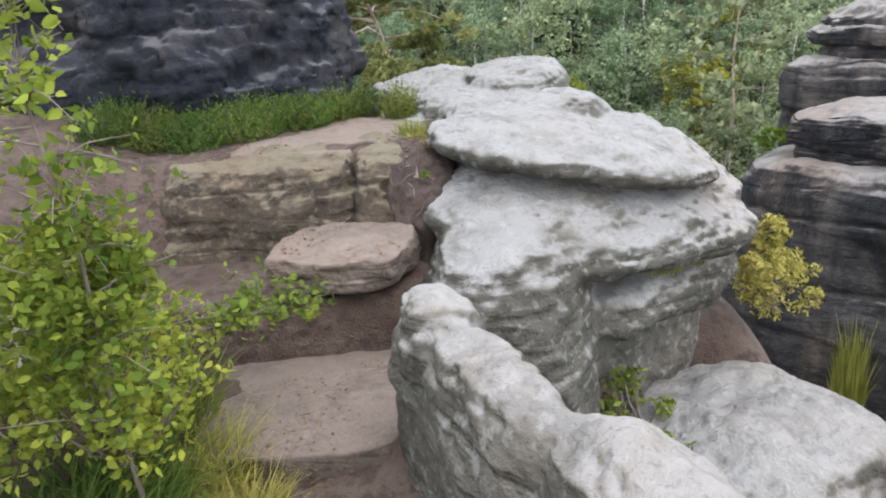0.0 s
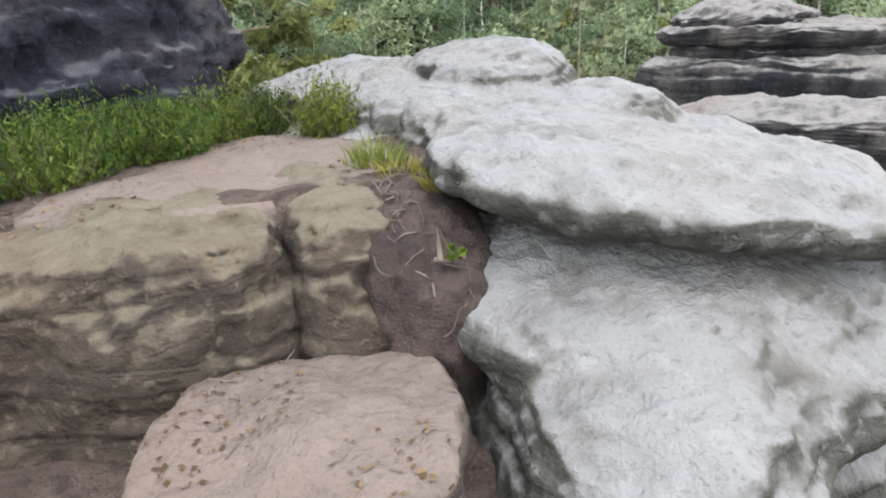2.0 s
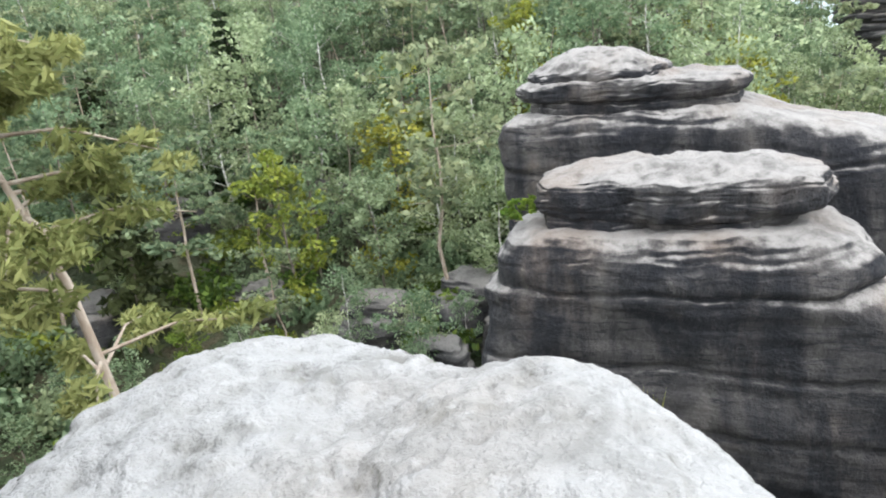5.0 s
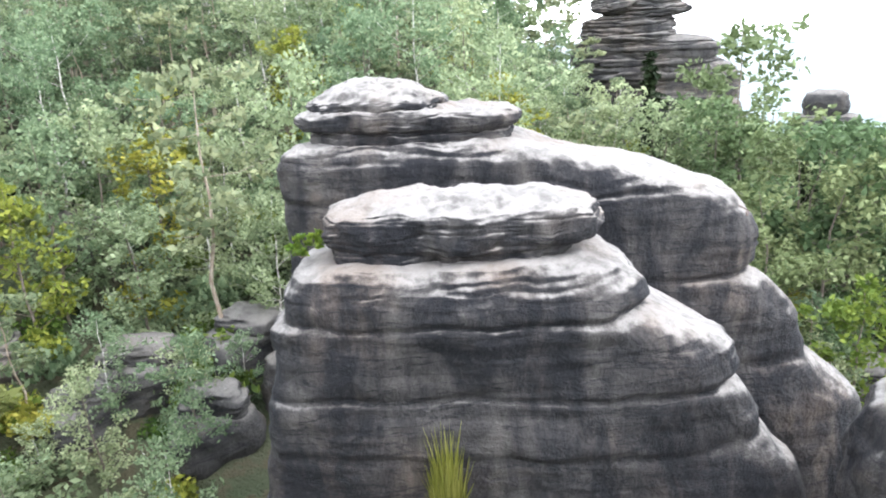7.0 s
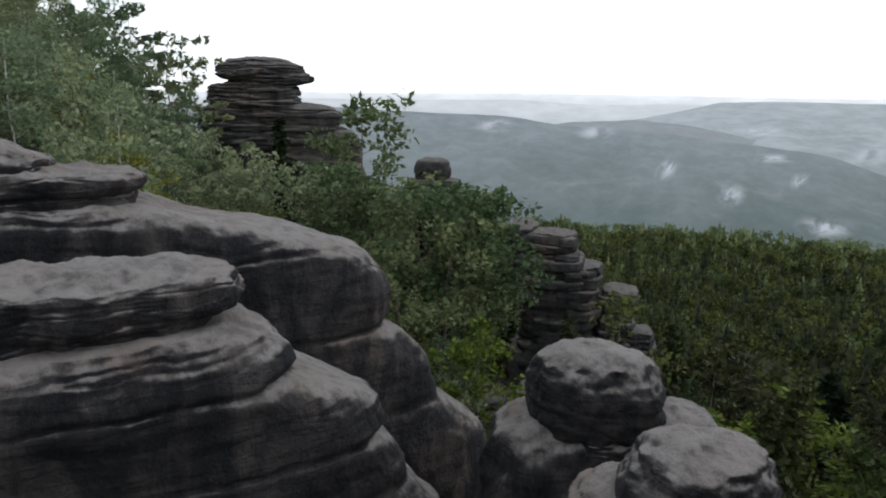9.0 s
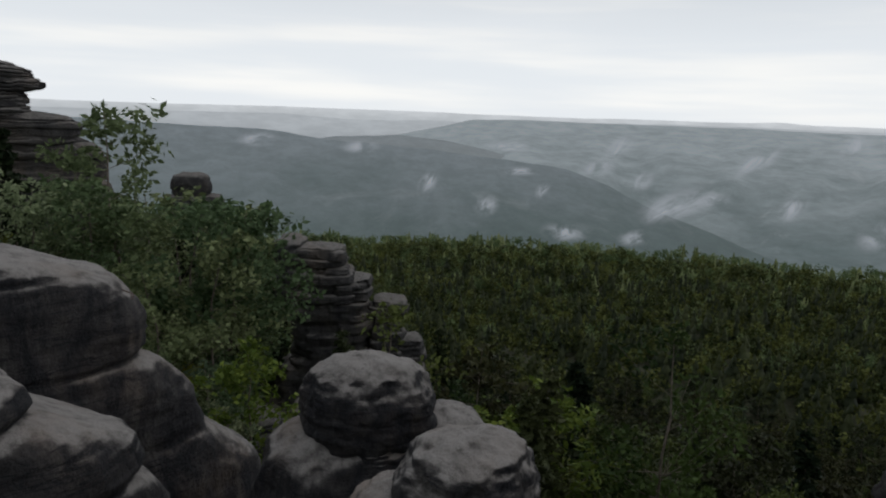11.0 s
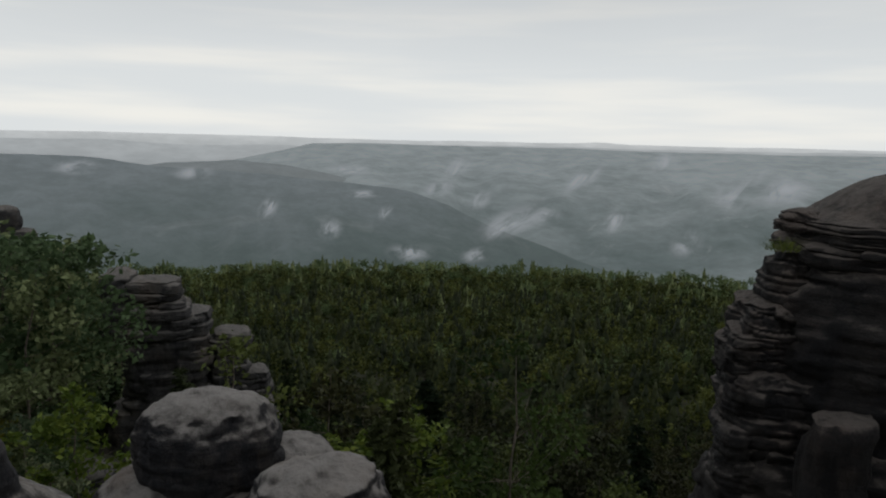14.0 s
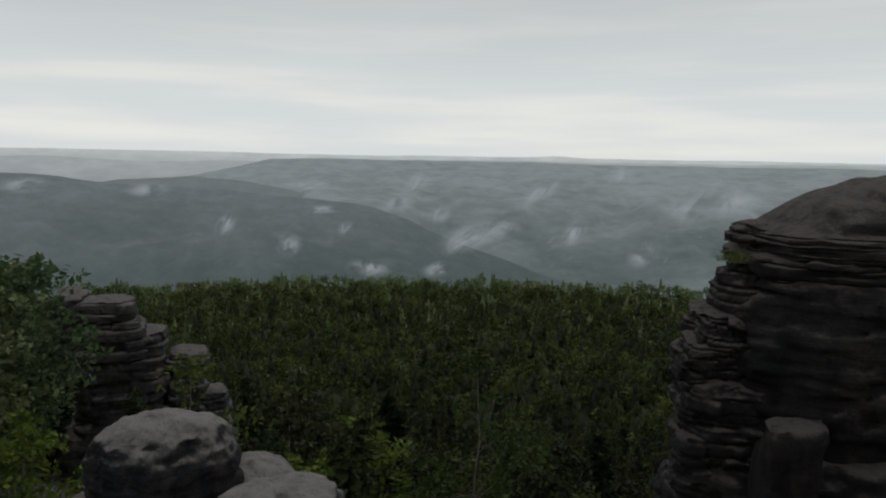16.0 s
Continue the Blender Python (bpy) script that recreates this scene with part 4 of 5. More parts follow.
# ---- forest on the plain ----
def forest(name, n, az0, az1, r0, r1, mat, conifer, h0, h1, label, seed):
    """Very many small trees in one mesh: tiers of drooping boughs or clumps of leaves."""
    g = np.random.default_rng(seed)
    az = np.radians(g.uniform(az0, az1, n))
    r = np.sqrt(g.uniform(r0 ** 2, r1 ** 2, n))
    x, y = HUB[0] + r * np.sin(az), HUB[1] + r * np.cos(az)
    z = terrain(x, y)
    hh = g.uniform(h0, h1, n)
    if conifer:
        k, tiers = 7, 4
        V, F = [], []
        base = 0
        for t in range(tiers):
            zt, zb, rad = 1 - t * .17, .74 - t * .22, .075 + .055 * t
            ang = np.arange(k)[None, :] * 2 * math.pi / k + g.uniform(0, 6, (n, 1))
            rr_ = hh[:, None] * rad * g.uniform(.55, 1.3, (n, k))
            ring = np.stack([x[:, None] + rr_ * np.cos(ang), y[:, None] + rr_ * np.sin(ang), z[:, None] + hh[:, None] * (zb + g.uniform(-.05, .05, (n, k)))], 2)
            tip = np.stack([x, y, z + hh * zt], 1)[:, None, :]
            block = np.concatenate([tip, ring], 1).reshape(-1, 3)
            V.append(block)
            for j in range(k):
                i0 = base + np.arange(n) * (k + 1)
                F.append(np.stack([i0, i0 + 1 + j, i0 + 1 + (j + 1) % k], 1))
            base += n * (k + 1)
        V, F = np.concatenate(V), np.concatenate(F)
    else:
        m = 64
        v = g.normal(size=(n, m, 3))
        v /= np.linalg.norm(v, axis=2, keepdims=True)
        c = np.stack([x, y, z + hh * .62], 1)[:, None, :] + v * (hh[:, None, None] * np.array([.34, .34, .36])) * g.uniform(.5, 1.0, (n, m, 1))
        V, F = leaves(c.reshape(-1, 3), float(h0 + h1) / 2 * .085, g)
    me = mesh_of(name, V, F, mat, False)
    return tagged(new(name, me), label, "forest", kind="stuff")


forest("conifer_forest", 2500, 66, 152, 150, 440, M_SPRUCE, True, 9, 15, "dark spruce forest covering the plain", 3)
forest("mixed_forest", 5600, 66, 152, 140, 520, M_PLAINLEAF, False, 7, 13, "mixed green woodland among spruces on the plain", 4)
# the far trees get the leaf colour that has haze painted in
forest("far_conifer_forest", 900, 66, 152, 380, 560, M_HAZED_LEAF, True, 8, 12, "green forest towards the far edge of the plain, paled by painted haze", 6)
forest("far_mixed_forest", 4200, 66, 152, 290, 565, M_HAZED_LEAF, False, 6, 10, "green woodland near the far edge of the plain, haze painted in", 8)


# ---- shrubs, heather, grass and small plants ----
def shrub_thing(name, label, category, spots, mat, size, count, seed, stems=6, squash=.8, group="", long=1.3, oval=False):
    """A leafy shrub: thin stems from its foot, and leaves in uneven clumps. spots: rows of (x, y, z, radius)."""
    g = np.random.default_rng(seed)
    foot = np.array(spots[0][:3]) - np.array([0, 0, spots[0][3] * .9])
    ob = thing(name, tuple(foot), label, category, group)
    cen, wood = [], []
    for x, y, z, r in spots:
        c = np.array([x, y, z]) - foot
        for _ in range(max(3, int(count / len(spots) / 26))):
            k = blob(c, r, 1, g, squash)[0]
            cen.append(blob(k, r * .30, 26, g, .8))
            if len(wood) < stems * len(spots):
                wood.append(tube([c * 0 + g.normal(size=3) * .04 * np.array([1, 1, 0]), k * .5 + g.normal(size=3) * .04, k], [.011, .007, .003], 5))
    v, f = ovate(np.concatenate(cen), size * .9, g) if oval else leaves(np.concatenate(cen), size, g, .1, long)
    part("foliage", mesh_of(name + "_foliage", v, f, mat, False), ob)
    v, f = join(wood)
    part("stem", mesh_of(name + "_stems", v, f, M_BARK), ob)
    return ob


def tuft(name, label, category, x, y, z, radius, height, n, mat, seed, group="", spread=.5):
    """A tuft of thin curved blades standing on its foot."""
    g = np.random.default_rng(seed)
    a, r = g.uniform(0, 2 * math.pi, n), radius * np.sqrt(g.uniform(0, 1, n))
    bx, by = r * np.cos(a), r * np.sin(a)
    hh = height * g.uniform(.45, 1.1, n) * (1 - .45 * (r / radius) ** 2)
    dx, dy = g.normal(size=n) * spread * hh + bx * .5, g.normal(size=n) * spread * hh + by * .5
    w = .0025 + .011 * height * g.uniform(.3, .8, n)
    t = g.uniform(0, 2 * math.pi, n)
    wx, wy = w * np.cos(t), w * np.sin(t)
    b = np.stack([bx, by, hh * 0], 1)
    m = np.stack([bx + dx * .35, by + dy * .35, hh * .6], 1)
    e = np.stack([bx + dx, by + dy, hh], 1)
    s = np.stack([wx, wy, w * 0], 1)
    V = np.stack([b - s, b + s, m + s * .8, m - s * .8, e], 1).reshape(-1, 3)
    F = []
    for i in range(n):
        o = 5 * i
        F += [(o, o + 1, o + 2, o + 3), (o + 3, o + 2, o + 4)]
    ob = new(name, mesh_of(name, V, F, mat, False))
    ob.location = (x, y, z)
    return tagged(ob, label, category, group)


def gz(x, y):
    return float(near_ground(x, y)[0])


# young birch and bank shrubs left of the steps
shrub_thing("young_birch", "young birch with bright yellow-green leaves beside the path", "tree", [(-1.32, 2.25, .75, .34), (-1.45, 2.15, 1.05, .30), (-1.22, 2.05, 1.25, .22), (-1.5, 2.6, .8, .35), (-1.75, 2.2, .9, .4)], M_BIRCH_LEAF, .021, 6500, 5, 5, 1.0, oval=True)


def birch_stem(name, label, pts, r0, leaf_n, seed, bark, spread=.16, leaf=.021):
    g = np.random.default_rng(seed)
    pts = np.array(pts, float)
    foot = pts[0].copy()
    pts = pts - foot
    ob = thing(name, tuple(foot), label, "tree")
    n = len(pts)
    wood = [tube(pts, [r0 * (1 - .8 * i / (n - 1)) for i in range(n)], 7)]
    cen = []
    for i in range(leaf_n // 9):
        t = g.uniform(.25, 1) * (n - 1)
        k = min(int(t), n - 2)
        p = pts[k] * (1 - t + k) + pts[k + 1] * (t - k)
        q = p + g.normal(size=3) * np.array([spread, spread, spread * .7]) + np.array([0, 0, .03])
        wood.append(tube([p, (p + q) / 2 + [0, 0, .02], q], [.004, .003, .0015], 4))
        s = np.linspace(.3, 1.05, 9)[:, None]
        cen.append(p * (1 - s) + q * s + g.normal(size=(9, 3)) * .022 - np.array([0, 0, .012]))
    part("stem", mesh_of(name + "_stem", *join(wood), bark), ob)
    v, f = ovate(np.concatenate(cen), leaf, g)
    part("foliage", mesh_of(name + "_leaves", v, f, M_BIRCH_LEAF, False), ob)
    return ob


birch_stem("birch_sapling", "slim birch sapling with fresh yellow-green leaves", [(-1.22, 2.12, .15), (-1.24, 2.1, .7), (-1.19, 2.06, 1.3), (-1.21, 2.03, 1.75), (-1.17, 2.0, 2.15)], .011, 800, 31, M_BARK, .16)
birch_stem("birch_branch", "low leafy birch branch reaching over the step", [(-1.5, 2.75, .45), (-1.25, 2.95, .62), (-1.0, 3.08, .68), (-.78, 3.12, .62)], .008, 620, 33, M_BARK, .10)
birch_stem("birch_sapling", "slim birch sapling leaning over the bank", [(-1.6, 1.9, .2), (-1.55, 1.85, .8), (-1.45, 1.8, 1.3), (-1.42, 1.75, 1.6)], .010, 620, 35, M_BARK, .15)
birch_stem("birch_tree", "white birch trunk at the edge of the path", [(-1.75, 2.5, .3), (-1.78, 2.5, 1.2), (-1.84, 2.5, 2.4), (-1.9, 2.5, 3.4)], .045, 300, 37, M_WHITEBARK, .25)
for i, (x, y, r, h, n) in enumerate([(-1.0, 2.35, .20, .26, 420), (-1.15, 1.95, .26, .36, 520), (-1.3, 1.6, .30, .4, 520), (-1.05, 1.7, .22, .3, 420), (-1.5, 2.1, .35, .5, 520), (-1.6, 1.4, .35, .5, 450), (-1.25, 2.7, .2, .3, 360), (-1.55, 2.9, .3, .35, 380), (-1.2, 1.25, .25, .35, 360)]):
    tuft("bilberry_bush", "low yellow-green heath shrub on the bank", "shrub", x, y, gz(x, y) - .02, r, h, n * 2, M_MOSSGRASS if i % 3 == 0 else M_HEATH, 100 + i, "heath shrubs", .55)
# heather on the plateau
def heather(label, x, y, z, radius, height, seed, n=300):
    """A heather plant: wiry stems, each set with small sprigs."""
    g = np.random.default_rng(seed)
    a, r = g.uniform(0, 2 * math.pi, n), radius * np.sqrt(g.uniform(0, 1, n))
    foot = np.stack([r * np.cos(a) * .6, r * np.sin(a) * .6, r * 0], 1)
    tip = np.stack([r * np.cos(a), r * np.sin(a), height * g.uniform(.5, 1.1, n) * (1 - .4 * (r / radius) ** 2)], 1) + g.normal(size=(n, 3)) * .04
    ob = thing("heather", (x, y, z), label, "shrub", "heather on the plateau")
    part("stem", mesh_of("heather_stems", *join([tube([f_, (f_ + t_) / 2, t_], [.003, .0025, .001], 3) for f_, t_ in zip(foot[::3], tip[::3])]), M_BARK), ob)
    s = g.uniform(.2, 1.08, (n, 20, 1))
    cen = foot[:, None, :] * (1 - s) + tip[:, None, :] * s + g.normal(size=(n, 20, 3)) * .008
    part("foliage", mesh_of("heather_sprigs", *leaves(cen.reshape(-1, 3), .0065, g, -.8, 2.6), M_HEATH, False), ob)
    return ob


g5 = np.random.default_rng(55)
heather_models = [heather("dense green heather on the rock plateau", -1.5 - .3 * i, 5.6 + .1 * i, gz(-1.5 - .3 * i, 5.6 + .1 * i) - .02, .26, .27, 200 + i) for i in range(3)]
for i in range(24):
    x = g5.uniform(-2.7, -1.2)
    y = g5.uniform(5.2 + .5 * smooth(-1.7, -1.2, x), 6.2)
    copy_thing(heather_models[i % 3], pose(x, y, gz(x, y) - .02, 0, 0, g5.uniform(0, 360)))
for i, (x, y, r, h) in enumerate([(-.42, 5.95, .16, .34), (-.98, 6.2, .2, .32), (-.75, 6.35, .15, .3)]):
    heather("bright green heather tuft against the boulder", x, y, gz(x, y) - .04, r, h, 260 + i)
for i, (x, y, z, r, h) in enumerate([(-.22, 4.95, 1.04, .10, .12), (-.3, 5.15, 1.06, .12, .16), (-.12, 4.72, 1.05, .07, .1), (1.22, 4.12, .28, .16, .2), (1.42, 4.22, .28, .15, .2), (1.02, 5.6, 1.06, .08, .1)]):
    tuft("grass_tuft", "small yellowish grass tuft growing in a rock joint", "grass", x, y, z, r, h, 160, M_MOSSGRASS, 300 + i, "grass tufts on rock", .4)
shrub_thing("cliff_shrub", "yellow-green heath shrub growing below the boulder", "shrub", [(2.3, 4.9, -.2, .24), (2.15, 4.75, -.05, .16), (2.5, 5.1, -.35, .3), (2.35, 5.1, .1, .14)], M_MOSSGRASS, .02, 3200, 61, 4, 1.0)
shrub_thing("cliff_shrub", "dull green shrub in the cleft below the parapet", "shrub", [(1.05, 3.9, -.55, .25), (1.2, 3.6, -.8, .3), (.95, 3.4, -.9, .25)], M_HEATH, .025, 1100, 62, 4, .8)
shrub_thing("cliff_shrub", "yellowish shrub beside the low boulder", "shrub", [(2.75, 3.6, -.85, .3), (2.6, 3.2, -1.0, .35)], M_YELLOWISH, .028, 900, 63, 4, .9)

shrub_thing("birch_seedling", "tiny bright yellow birch seedling rooted in dark earth", "plant", [(-.2, 4.28, .98, .035)], M_BIRCH_LEAF, .014, 60, 64, 3, 1.0, oval=True)
shrub_thing("birch_seedling", "small green seedling growing beside the stone slab", "plant", [(-1.1, 3.86, .56, .06)], M_BIRCH_LEAF, .02, 80, 65, 3, 1.0, oval=True)
single_rock("pebble", "small grey angular stone lying on the plateau", M_BOULDER, "stone", c=(-.62, 5.62), r=(.032, .026), z0=1.03, z1=1.085, dome=.012, p=3, rough=.3, size=.06, seed=66, seg=24, rows=10)

# plants on the towers and ledges
def on_face(dist, az, u, z, back=0.0):
    at, _ = local(dist, az)
    q = at(u, back)
    return (q[0], q[1], z)


x, y, z = on_face(19, 46.7, -4.75, -2.95, -.6)
shrub_thing("yellow_shrub", "small bright yellow birch shrub on a tower ledge", "shrub", [(x, y, z, .38), (x + .3, y - .2, z + .15, .3)], M_BIRCH_LEAF, .075, 500, 71, 4, .8)
x, y, z = on_face(11.2, 97, -1.85, -4.35, -.8)
shrub_thing("yellow_shrub", "small bright yellow-green sapling growing from a rock cleft", "shrub", [(x, y, z, .26), (x - .1, y - .4, z - .12, .26), (x, y + .3, z + .1, .2)], M_BIRCH_LEAF, .05, 480, 72, 5, .9)
x, y, z = on_face(16.35, 46.7, -1.0, -7.0, 0)
tuft("grass_streak", "yellow-green grass hanging down the tower wall", "grass", x, y, z - 3.6, .42, 3.3, 420, M_MOSSGRASS, 75, "", .06)
x, y, z = on_face(16.8, 118, 3.9, .25, 0)
tuft("grass_tuft", "dark green tuft on a cliff ledge", "grass", x, y, z, .35, .35, 220, M_HEATH, 77, "", .4)

# leaning pine behind the boulder
PINE_AT = (-.75, 13.2, -7.0)
pine = thing("leaning_pine", PINE_AT, "leaning thin pine with reddish bare trunk and olive needles", "tree")
gp = np.random.default_rng(91)
stem = np.array([(.35, .2, 0), (.22, .1, 3), (.08, 0, 5.4), (-.12, 0, 7.4), (-.45, 0, 8.7), (-.75, 0, 9.5), (-1.1, .1, 10.0)])
wood, cen = [tube(stem, [.085, .07, .06, .048, .034, .022, .01], 8)], []
for i in range(44):
    t = gp.uniform(.40, 1.0) * 6
    k = min(int(t), 5)
    p = stem[k] * (1 - t + k) + stem[k + 1] * (t - k)
    a = i * 2.4 + gp.uniform(-.3, .3)
    L = gp.uniform(.7, 2.1) * (1.25 - .11 * t)
    q = p + np.array([math.cos(a) * L, math.sin(a) * L, gp.uniform(-.25, .2) * L])
    mid = (p + q) / 2 + np.array([0, 0, .10 * L])
    wood.append(tube([p, mid, q], [.026, .017, .006], 5))
    if gp.uniform() < .82:
        for s in np.linspace(.55, 1.05, 4):
            cen.append(blob(p * (1 - s) ** 2 + 2 * mid * s * (1 - s) + q * s * s + gp.normal(size=3) * .08, .24, 80, gp, .5))
part("trunk", mesh_of("pine_trunk", *join(wood), M_PINEBARK), pine)
v, f = leaves(np.concatenate(cen), .042, gp, .1, 2.2)
M_OLIVE = leaf_material("olive_pine_needles", (.15, .16, .05), (.32, .31, .12), .3)
part("crown", mesh_of("pine_crown", v, f, M_OLIVE, False), pine)

# shrubs between the hillside trees, copied from a few models
SHRUBS = []
for i in range(4):
    g = np.random.default_rng(400 + i)
    cen = np.concatenate([blob(g.normal(size=3) * np.array([.7, .7, .3]) + [0, 0, .8], .65, 50, g, .8) for _ in range(13)])
    SHRUBS.append(mesh_of("shrub_foliage", *leaves(cen, .17, g), (M_BROAD, M_YELLOWISH, M_HEATH, M_BROAD)[i], False))
gs = np.random.default_rng(410)
n_shrub = 0
while n_shrub < 300:
    az, r = gs.uniform(-33, 88), math.sqrt(gs.uniform(17 ** 2, 60 ** 2))
    x, y = HUB[0] + r * math.sin(radians(az)), HUB[1] + r * math.cos(radians(az))
    if any((x - a) ** 2 + (y - b) ** 2 < (c * .85) ** 2 for a, b, c in ROCKS_AT):
        continue
    i = int(gs.integers(4))
    ob = new("shrub", SHRUBS[i])
    ob.location, ob.rotation_euler = (x, y, float(terrain(x, y)[0]) - .2), (0, 0, gs.uniform(0, 6))
    k = gs.uniform(.7, 1.5)
    ob.scale = (k, k, k * gs.uniform(.8, 1.2))
    tagged(ob, ("green undergrowth shrub on the wooded slope", "yellowish undergrowth shrub on the wooded slope", "dull green heath shrub on the wooded slope", "green undergrowth shrub on the wooded slope")[i], "shrub", "undergrowth on the hillside")
    n_shrub += 1

# grey outcrops on the hillside
for i, (az, r, w, hgt) in enumerate([(8, 38, 2.2, 1.6), (13, 33, 1.8, 2.2), (18, 35, 2.6, 2.6), (23, 31, 2.2, 3.0), (27, 36, 2.6, 2.4), (12, 27, 2.6, 1.8), (31, 33, 2.0, 3.4), (3, 46, 2.4, 1.8), (16, 52, 3.0, 1.8), (72, 46, 2.4, 2.2), (78, 58, 3.0, 3.0), (82, 62, 3.0, 4.0), (-4, 40, 2.0, 1.5)]):
    x, y = HUB[0] + r * math.sin(radians(az)), HUB[1] + r * math.cos(radians(az))
    zb = float(terrain(x, y)[0])
    rock_thing("rock_outcrop", "grey fissured sandstone outcrop among trees", [dict(c=(x, y), r=(w, w * .7), z0=zb - 2, z1=zb + hgt * .5, rot=-az + i * 7, dome=.3), dict(c=(x + .3, y + .3), r=(w * .75, w * .55), z0=zb + hgt * .4, z1=zb + hgt * .85, rot=-az - i * 9, dome=.3)], M_FARROCK, seed=500 + i, group="outcrops on the hillside", size=1.2, rough=.16, beds=.14, bed_size=.4, p=3.2, seg=60, rows=20)

# iron climbing ring on the rear tower
at, _ = local(25, 46.7)
q = at(9.1, -2.2)
ring_ob = thing("iron_ring", (q[0], q[1], -3.75), "small rusty iron climbing ring on the tower", "ring")
rp = [(math.cos(a) * .09, 0, math.sin(a) * .09) for a in np.linspace(0, 2 * math.pi, 17)]
M_IRON = bark_material("rusty_iron", (.05, .035, .03), (.12, .06, .04), 30.0)
part("ring", mesh_of("ring", *tube(rp, [.014] * 17, 6), M_IRON), ring_ob)
part("shank", mesh_of("shank", *tube([(0, 0, .09), (.2, .25, .1), (.5, .6, .1)], [.016, .016, .016], 6), M_IRON), ring_ob)

# dead leaves and twigs on soil and steps
def litter(name, n, box, mat, size, seed, label, twig=False):
    g = np.random.default_rng(seed)
    x, y = g.uniform(box[0], box[1], n), g.uniform(box[2], box[3], n)
    deps = bpy.context.evaluated_depsgraph_get()
    pts = []
    q = np.stack([x, y, x * 0 + 3], 1)
    keep = vnoise(q * np.array([2.2, 2.2, 1]), 77) + .5 * vnoise(q * np.array([7, 7, 1]), 78) > -.05
    for a, b in zip(x[keep], y[keep]):
        hit, p, nrm, _, ob, _ = scene.ray_cast(deps, (a, b, 1.6), (0, 0, -1))
        if hit and nrm.z > .75 and ob.name.split(".")[0] in ("pavement", "stone_step", "stone_slab", "rock_block", "rock_plateau"):
            pts.append((p.x, p.y, p.z + .004))
    pts = np.array(pts)
    if twig:
        pieces = []
        for p in pts:
            a, L = g.uniform(0, 6.3), size * g.uniform(.5, 1.6)
            d = np.array([math.cos(a), math.sin(a), g.uniform(-.05, .12)]) * L
            pieces.append(tube([p, p + d * .5 + g.normal(size=3) * .006, p + d], [.0028, .0024, .0014], 4))
        v, f = join(pieces)
    else:
        a = g.uniform(0, 6.3, len(pts))
        s = size * g.uniform(.5, 1.3, len(pts))
        d1 = np.stack([np.cos(a) * s, np.sin(a) * s, g.normal(size=len(pts)) * .25 * s], 1)
        d2 = np.stack([-np.sin(a) * s * .6, np.cos(a) * s * .6, g.normal(size=len(pts)) * .25 * s], 1)
        v = np.stack([pts - d1, pts + d2, pts + d1, pts - d2], 1).reshape(-1, 3) + np.array([0, 0, .003])
        f = [(4 * i, 4 * i + 1, 4 * i + 2, 4 * i + 3) for i in range(len(pts))]
    return tagged(new(name, mesh_of(name, v, f, mat, False)), label, "litter", kind="stuff")


groot = np.random.default_rng(68)
deps = bpy.context.evaluated_depsgraph_get()
for _ in range(40):
    p0, turn_ = np.array([groot.uniform(-.5, -.08), groot.uniform(4.2, 4.95)]), groot.uniform(0, 6.3)
    line = []
    for k in range(7):
        q_ = p0 + .028 * k * np.array([math.cos(turn_ + .22 * k), math.sin(turn_ + .22 * k)])
        hit, at_, _, _, on_, _ = scene.ray_cast(deps, (*q_, 1.35), (0, 0, -1))
        if hit and on_.name.split(".")[0] == "soil":
            line.append((at_.x + .27, at_.y - 4.62, at_.z - .2 + .006 + .012 * math.sin(k * 1.3)))
    if len(line) > 3:
        part("root", mesh_of("root", *tube(line, np.linspace(.0042, .0015, len(line)), 5), M_BARK), bank)

M_DEAD = leaf_material("dead_leaf", (.09, .05, .03), (.24, .15, .09), .05, .8)
litter("dead_leaves", 6000, (-2.4, .2, 1.2, 6.0), M_DEAD, .010, 601, "brown dead leaves strewn over soil and steps")
litter("twigs", 520, (-2.4, .1, 1.2, 6.0), M_BARK, .07, 602, "thin dry twigs lying on soil and steps", True)


# ---- wisps of mist over the valley ----
m, n, b, tree = material("valley_mist_glow")
co = n.add("ShaderNodeTexCoord").outputs["UV"]
away = n.add("ShaderNodeVectorMath", operation="LENGTH", ins={0: n.add("ShaderNodeVectorMath", operation="SUBTRACT", ins={0: co, 1: (.5, .5, 0)}).outputs[0]}).outputs["Value"]
info = n.add("ShaderNodeObjectInfo").outputs["Random"]
uv3 = n.add("ShaderNodeVectorMath", operation="ADD", ins={0: n.scaled(co, (2.2, 1.3, 0.0)), 1: n.add("ShaderNodeCombineXYZ", ins={0: n.math("MULTIPLY", info, 40.0), 1: n.math("MULTIPLY", info, 17.0)}).outputs[0]}).outputs[0]
cloud = n.noise(uv3, 1.25, 5, .6, .5)
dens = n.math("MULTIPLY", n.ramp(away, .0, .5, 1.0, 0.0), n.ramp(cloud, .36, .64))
# emission stands in for the sky light that mist would scatter
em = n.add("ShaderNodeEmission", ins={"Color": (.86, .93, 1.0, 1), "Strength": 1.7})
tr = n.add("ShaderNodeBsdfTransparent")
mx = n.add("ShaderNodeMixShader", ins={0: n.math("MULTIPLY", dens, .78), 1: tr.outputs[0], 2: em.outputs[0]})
tree.links.new(mx.outputs[0], tree.nodes["Material Output"].inputs[0])
M_MIST = m


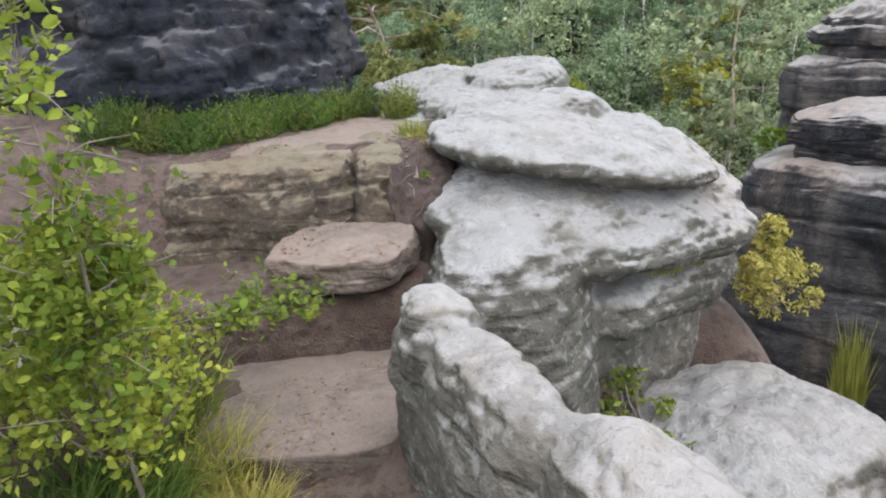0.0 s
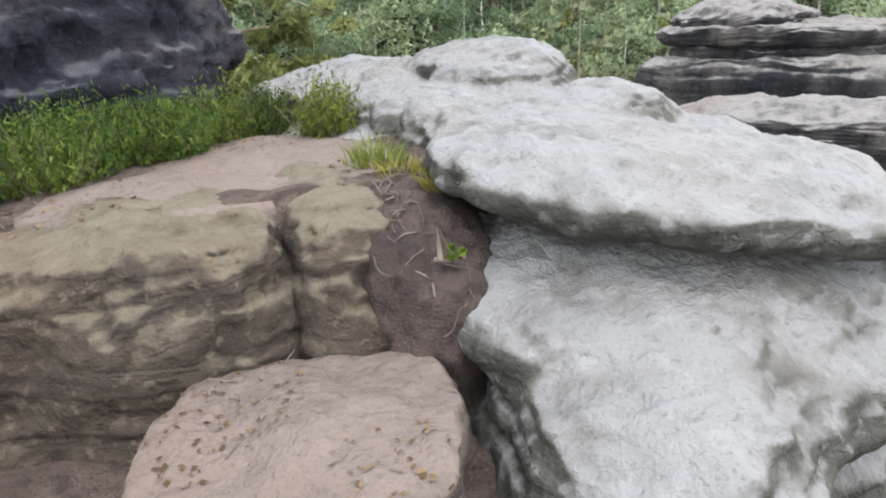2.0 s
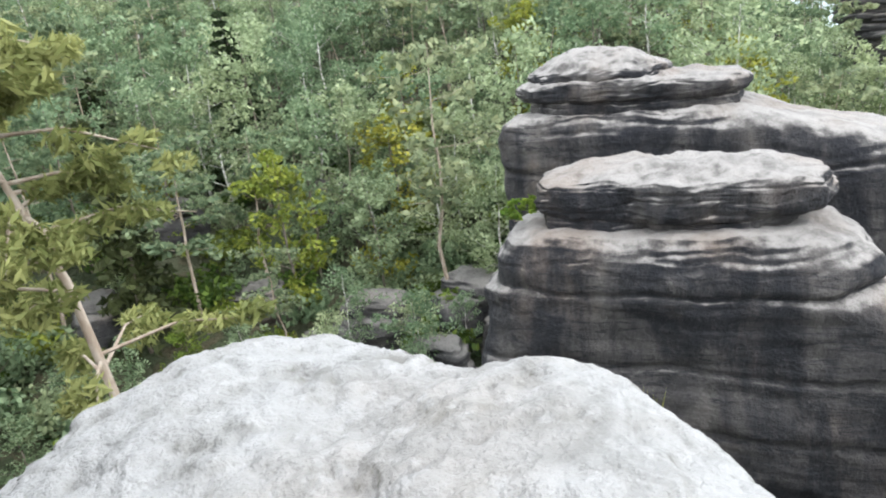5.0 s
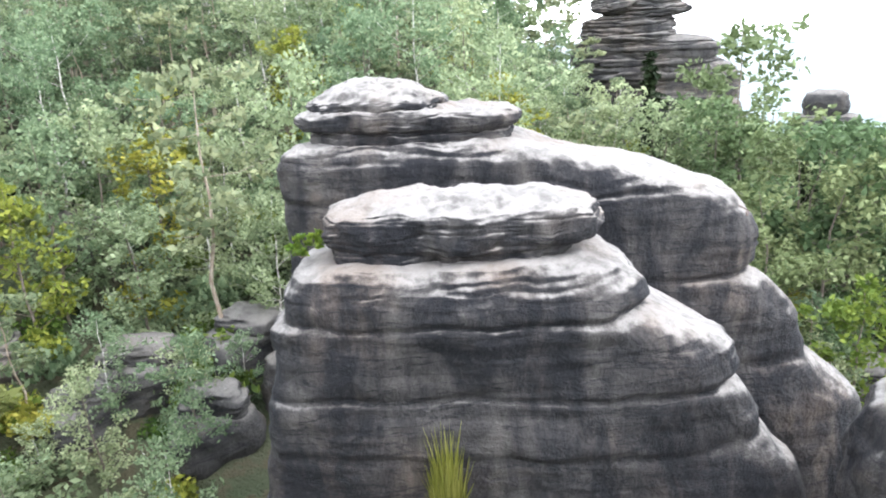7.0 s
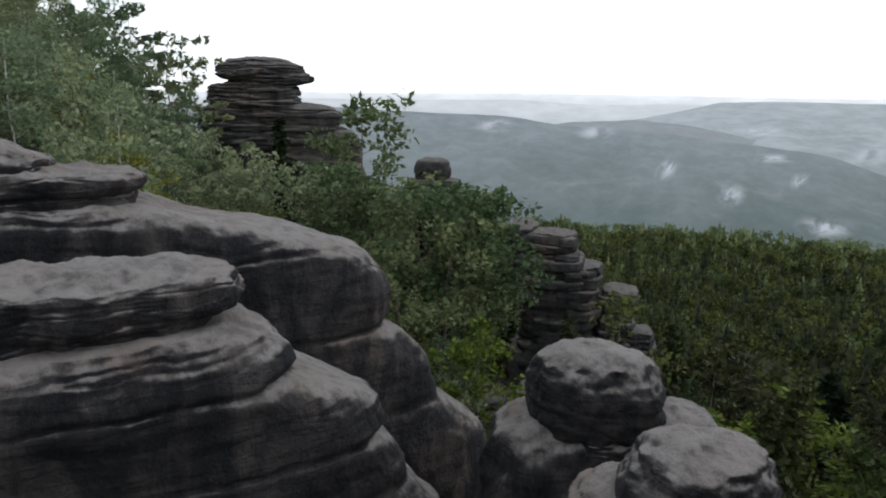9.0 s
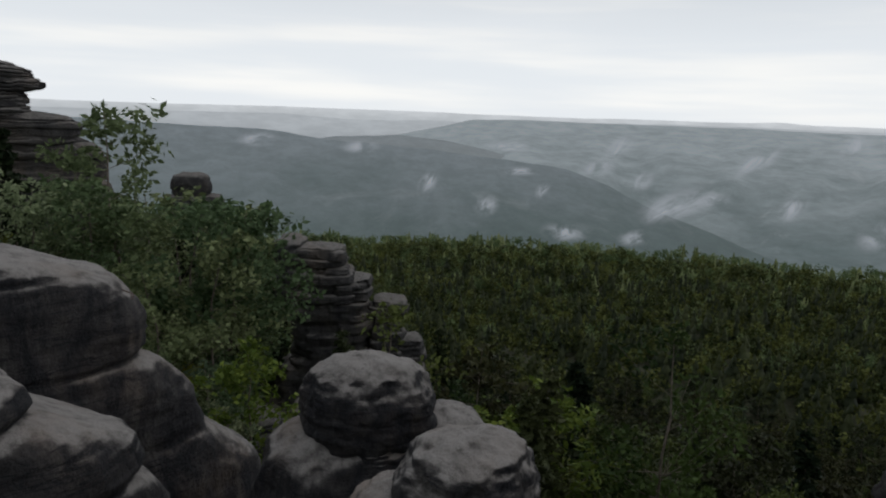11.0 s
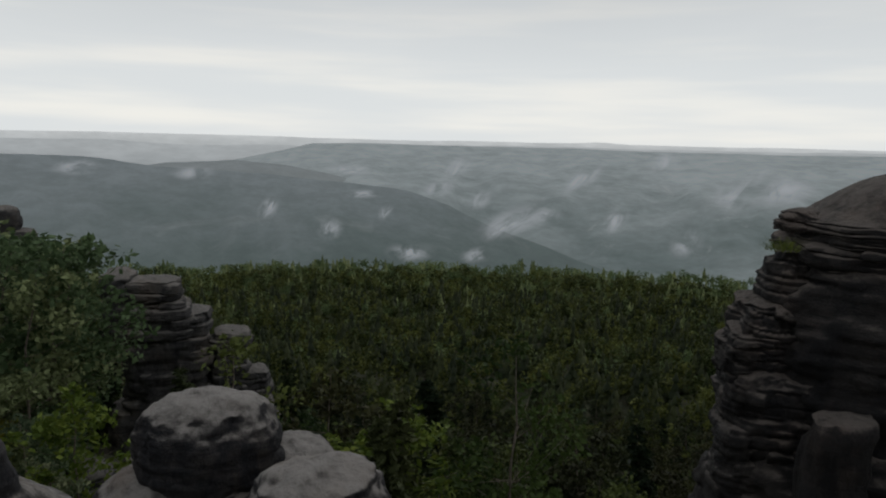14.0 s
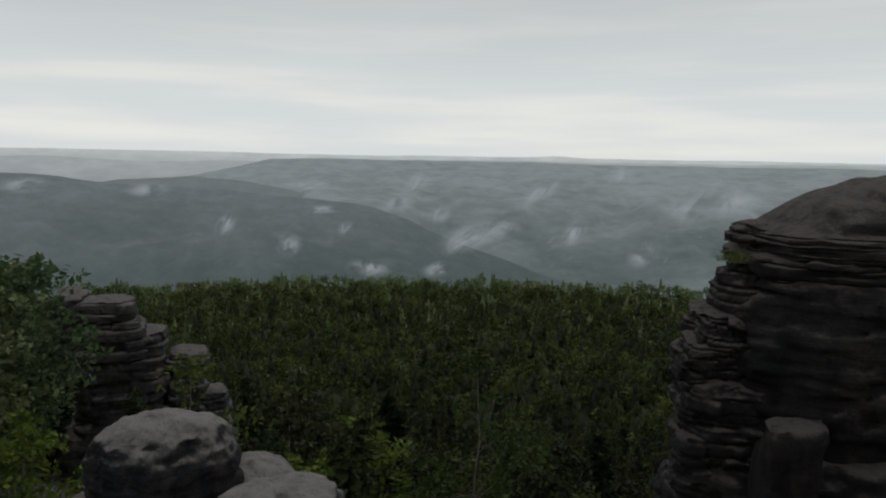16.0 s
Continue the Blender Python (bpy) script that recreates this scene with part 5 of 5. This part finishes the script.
def wisp(az, el, w, h, lean, seed, dist=600):
    """A ragged, self-glowing sheet of mist hanging before the far slopes; sizes in degrees."""
    me = bpy.data.meshes.new("mist_wisp")
    W_, H_ = dist * math.tan(radians(w)) / 2, dist * math.tan(radians(h)) / 2
    vs, fs, uv = [], [], []
    for j in range(7):
        for i in range(9):
            a, c = i / 8 * 2 - 1, j / 6 * 2 - 1
            vs.append((a * W_ + c * H_ * lean, math.sin(a * 2 + seed) * 6, c * H_))
            uv.append((i / 8, j / 6))
    for j in range(6):
        for i in range(8):
            fs.append((j * 9 + i, j * 9 + i + 1, (j + 1) * 9 + i + 1, (j + 1) * 9 + i))
    me.from_pydata(vs, [], fs)
    lay = me.uv_layers.new(name="UVMap")
    for l in me.loops:
        lay.data[l.index].uv = uv[l.vertex_index]
    me.materials.append(M_MIST)
    ob = new("backdrop_mist", me)
    ob.location = (HUB[0] + dist * math.sin(radians(az)), HUB[1] + dist * math.cos(radians(az)), 2.5 + dist * math.tan(radians(el)))
    ob.rotation_euler = (0, 0, radians(-az))
    ob.visible_shadow = False
    return tagged(ob, "thin white wisp of mist rising from the valley, drawn as a glowing sheet", "mist", kind="structure")


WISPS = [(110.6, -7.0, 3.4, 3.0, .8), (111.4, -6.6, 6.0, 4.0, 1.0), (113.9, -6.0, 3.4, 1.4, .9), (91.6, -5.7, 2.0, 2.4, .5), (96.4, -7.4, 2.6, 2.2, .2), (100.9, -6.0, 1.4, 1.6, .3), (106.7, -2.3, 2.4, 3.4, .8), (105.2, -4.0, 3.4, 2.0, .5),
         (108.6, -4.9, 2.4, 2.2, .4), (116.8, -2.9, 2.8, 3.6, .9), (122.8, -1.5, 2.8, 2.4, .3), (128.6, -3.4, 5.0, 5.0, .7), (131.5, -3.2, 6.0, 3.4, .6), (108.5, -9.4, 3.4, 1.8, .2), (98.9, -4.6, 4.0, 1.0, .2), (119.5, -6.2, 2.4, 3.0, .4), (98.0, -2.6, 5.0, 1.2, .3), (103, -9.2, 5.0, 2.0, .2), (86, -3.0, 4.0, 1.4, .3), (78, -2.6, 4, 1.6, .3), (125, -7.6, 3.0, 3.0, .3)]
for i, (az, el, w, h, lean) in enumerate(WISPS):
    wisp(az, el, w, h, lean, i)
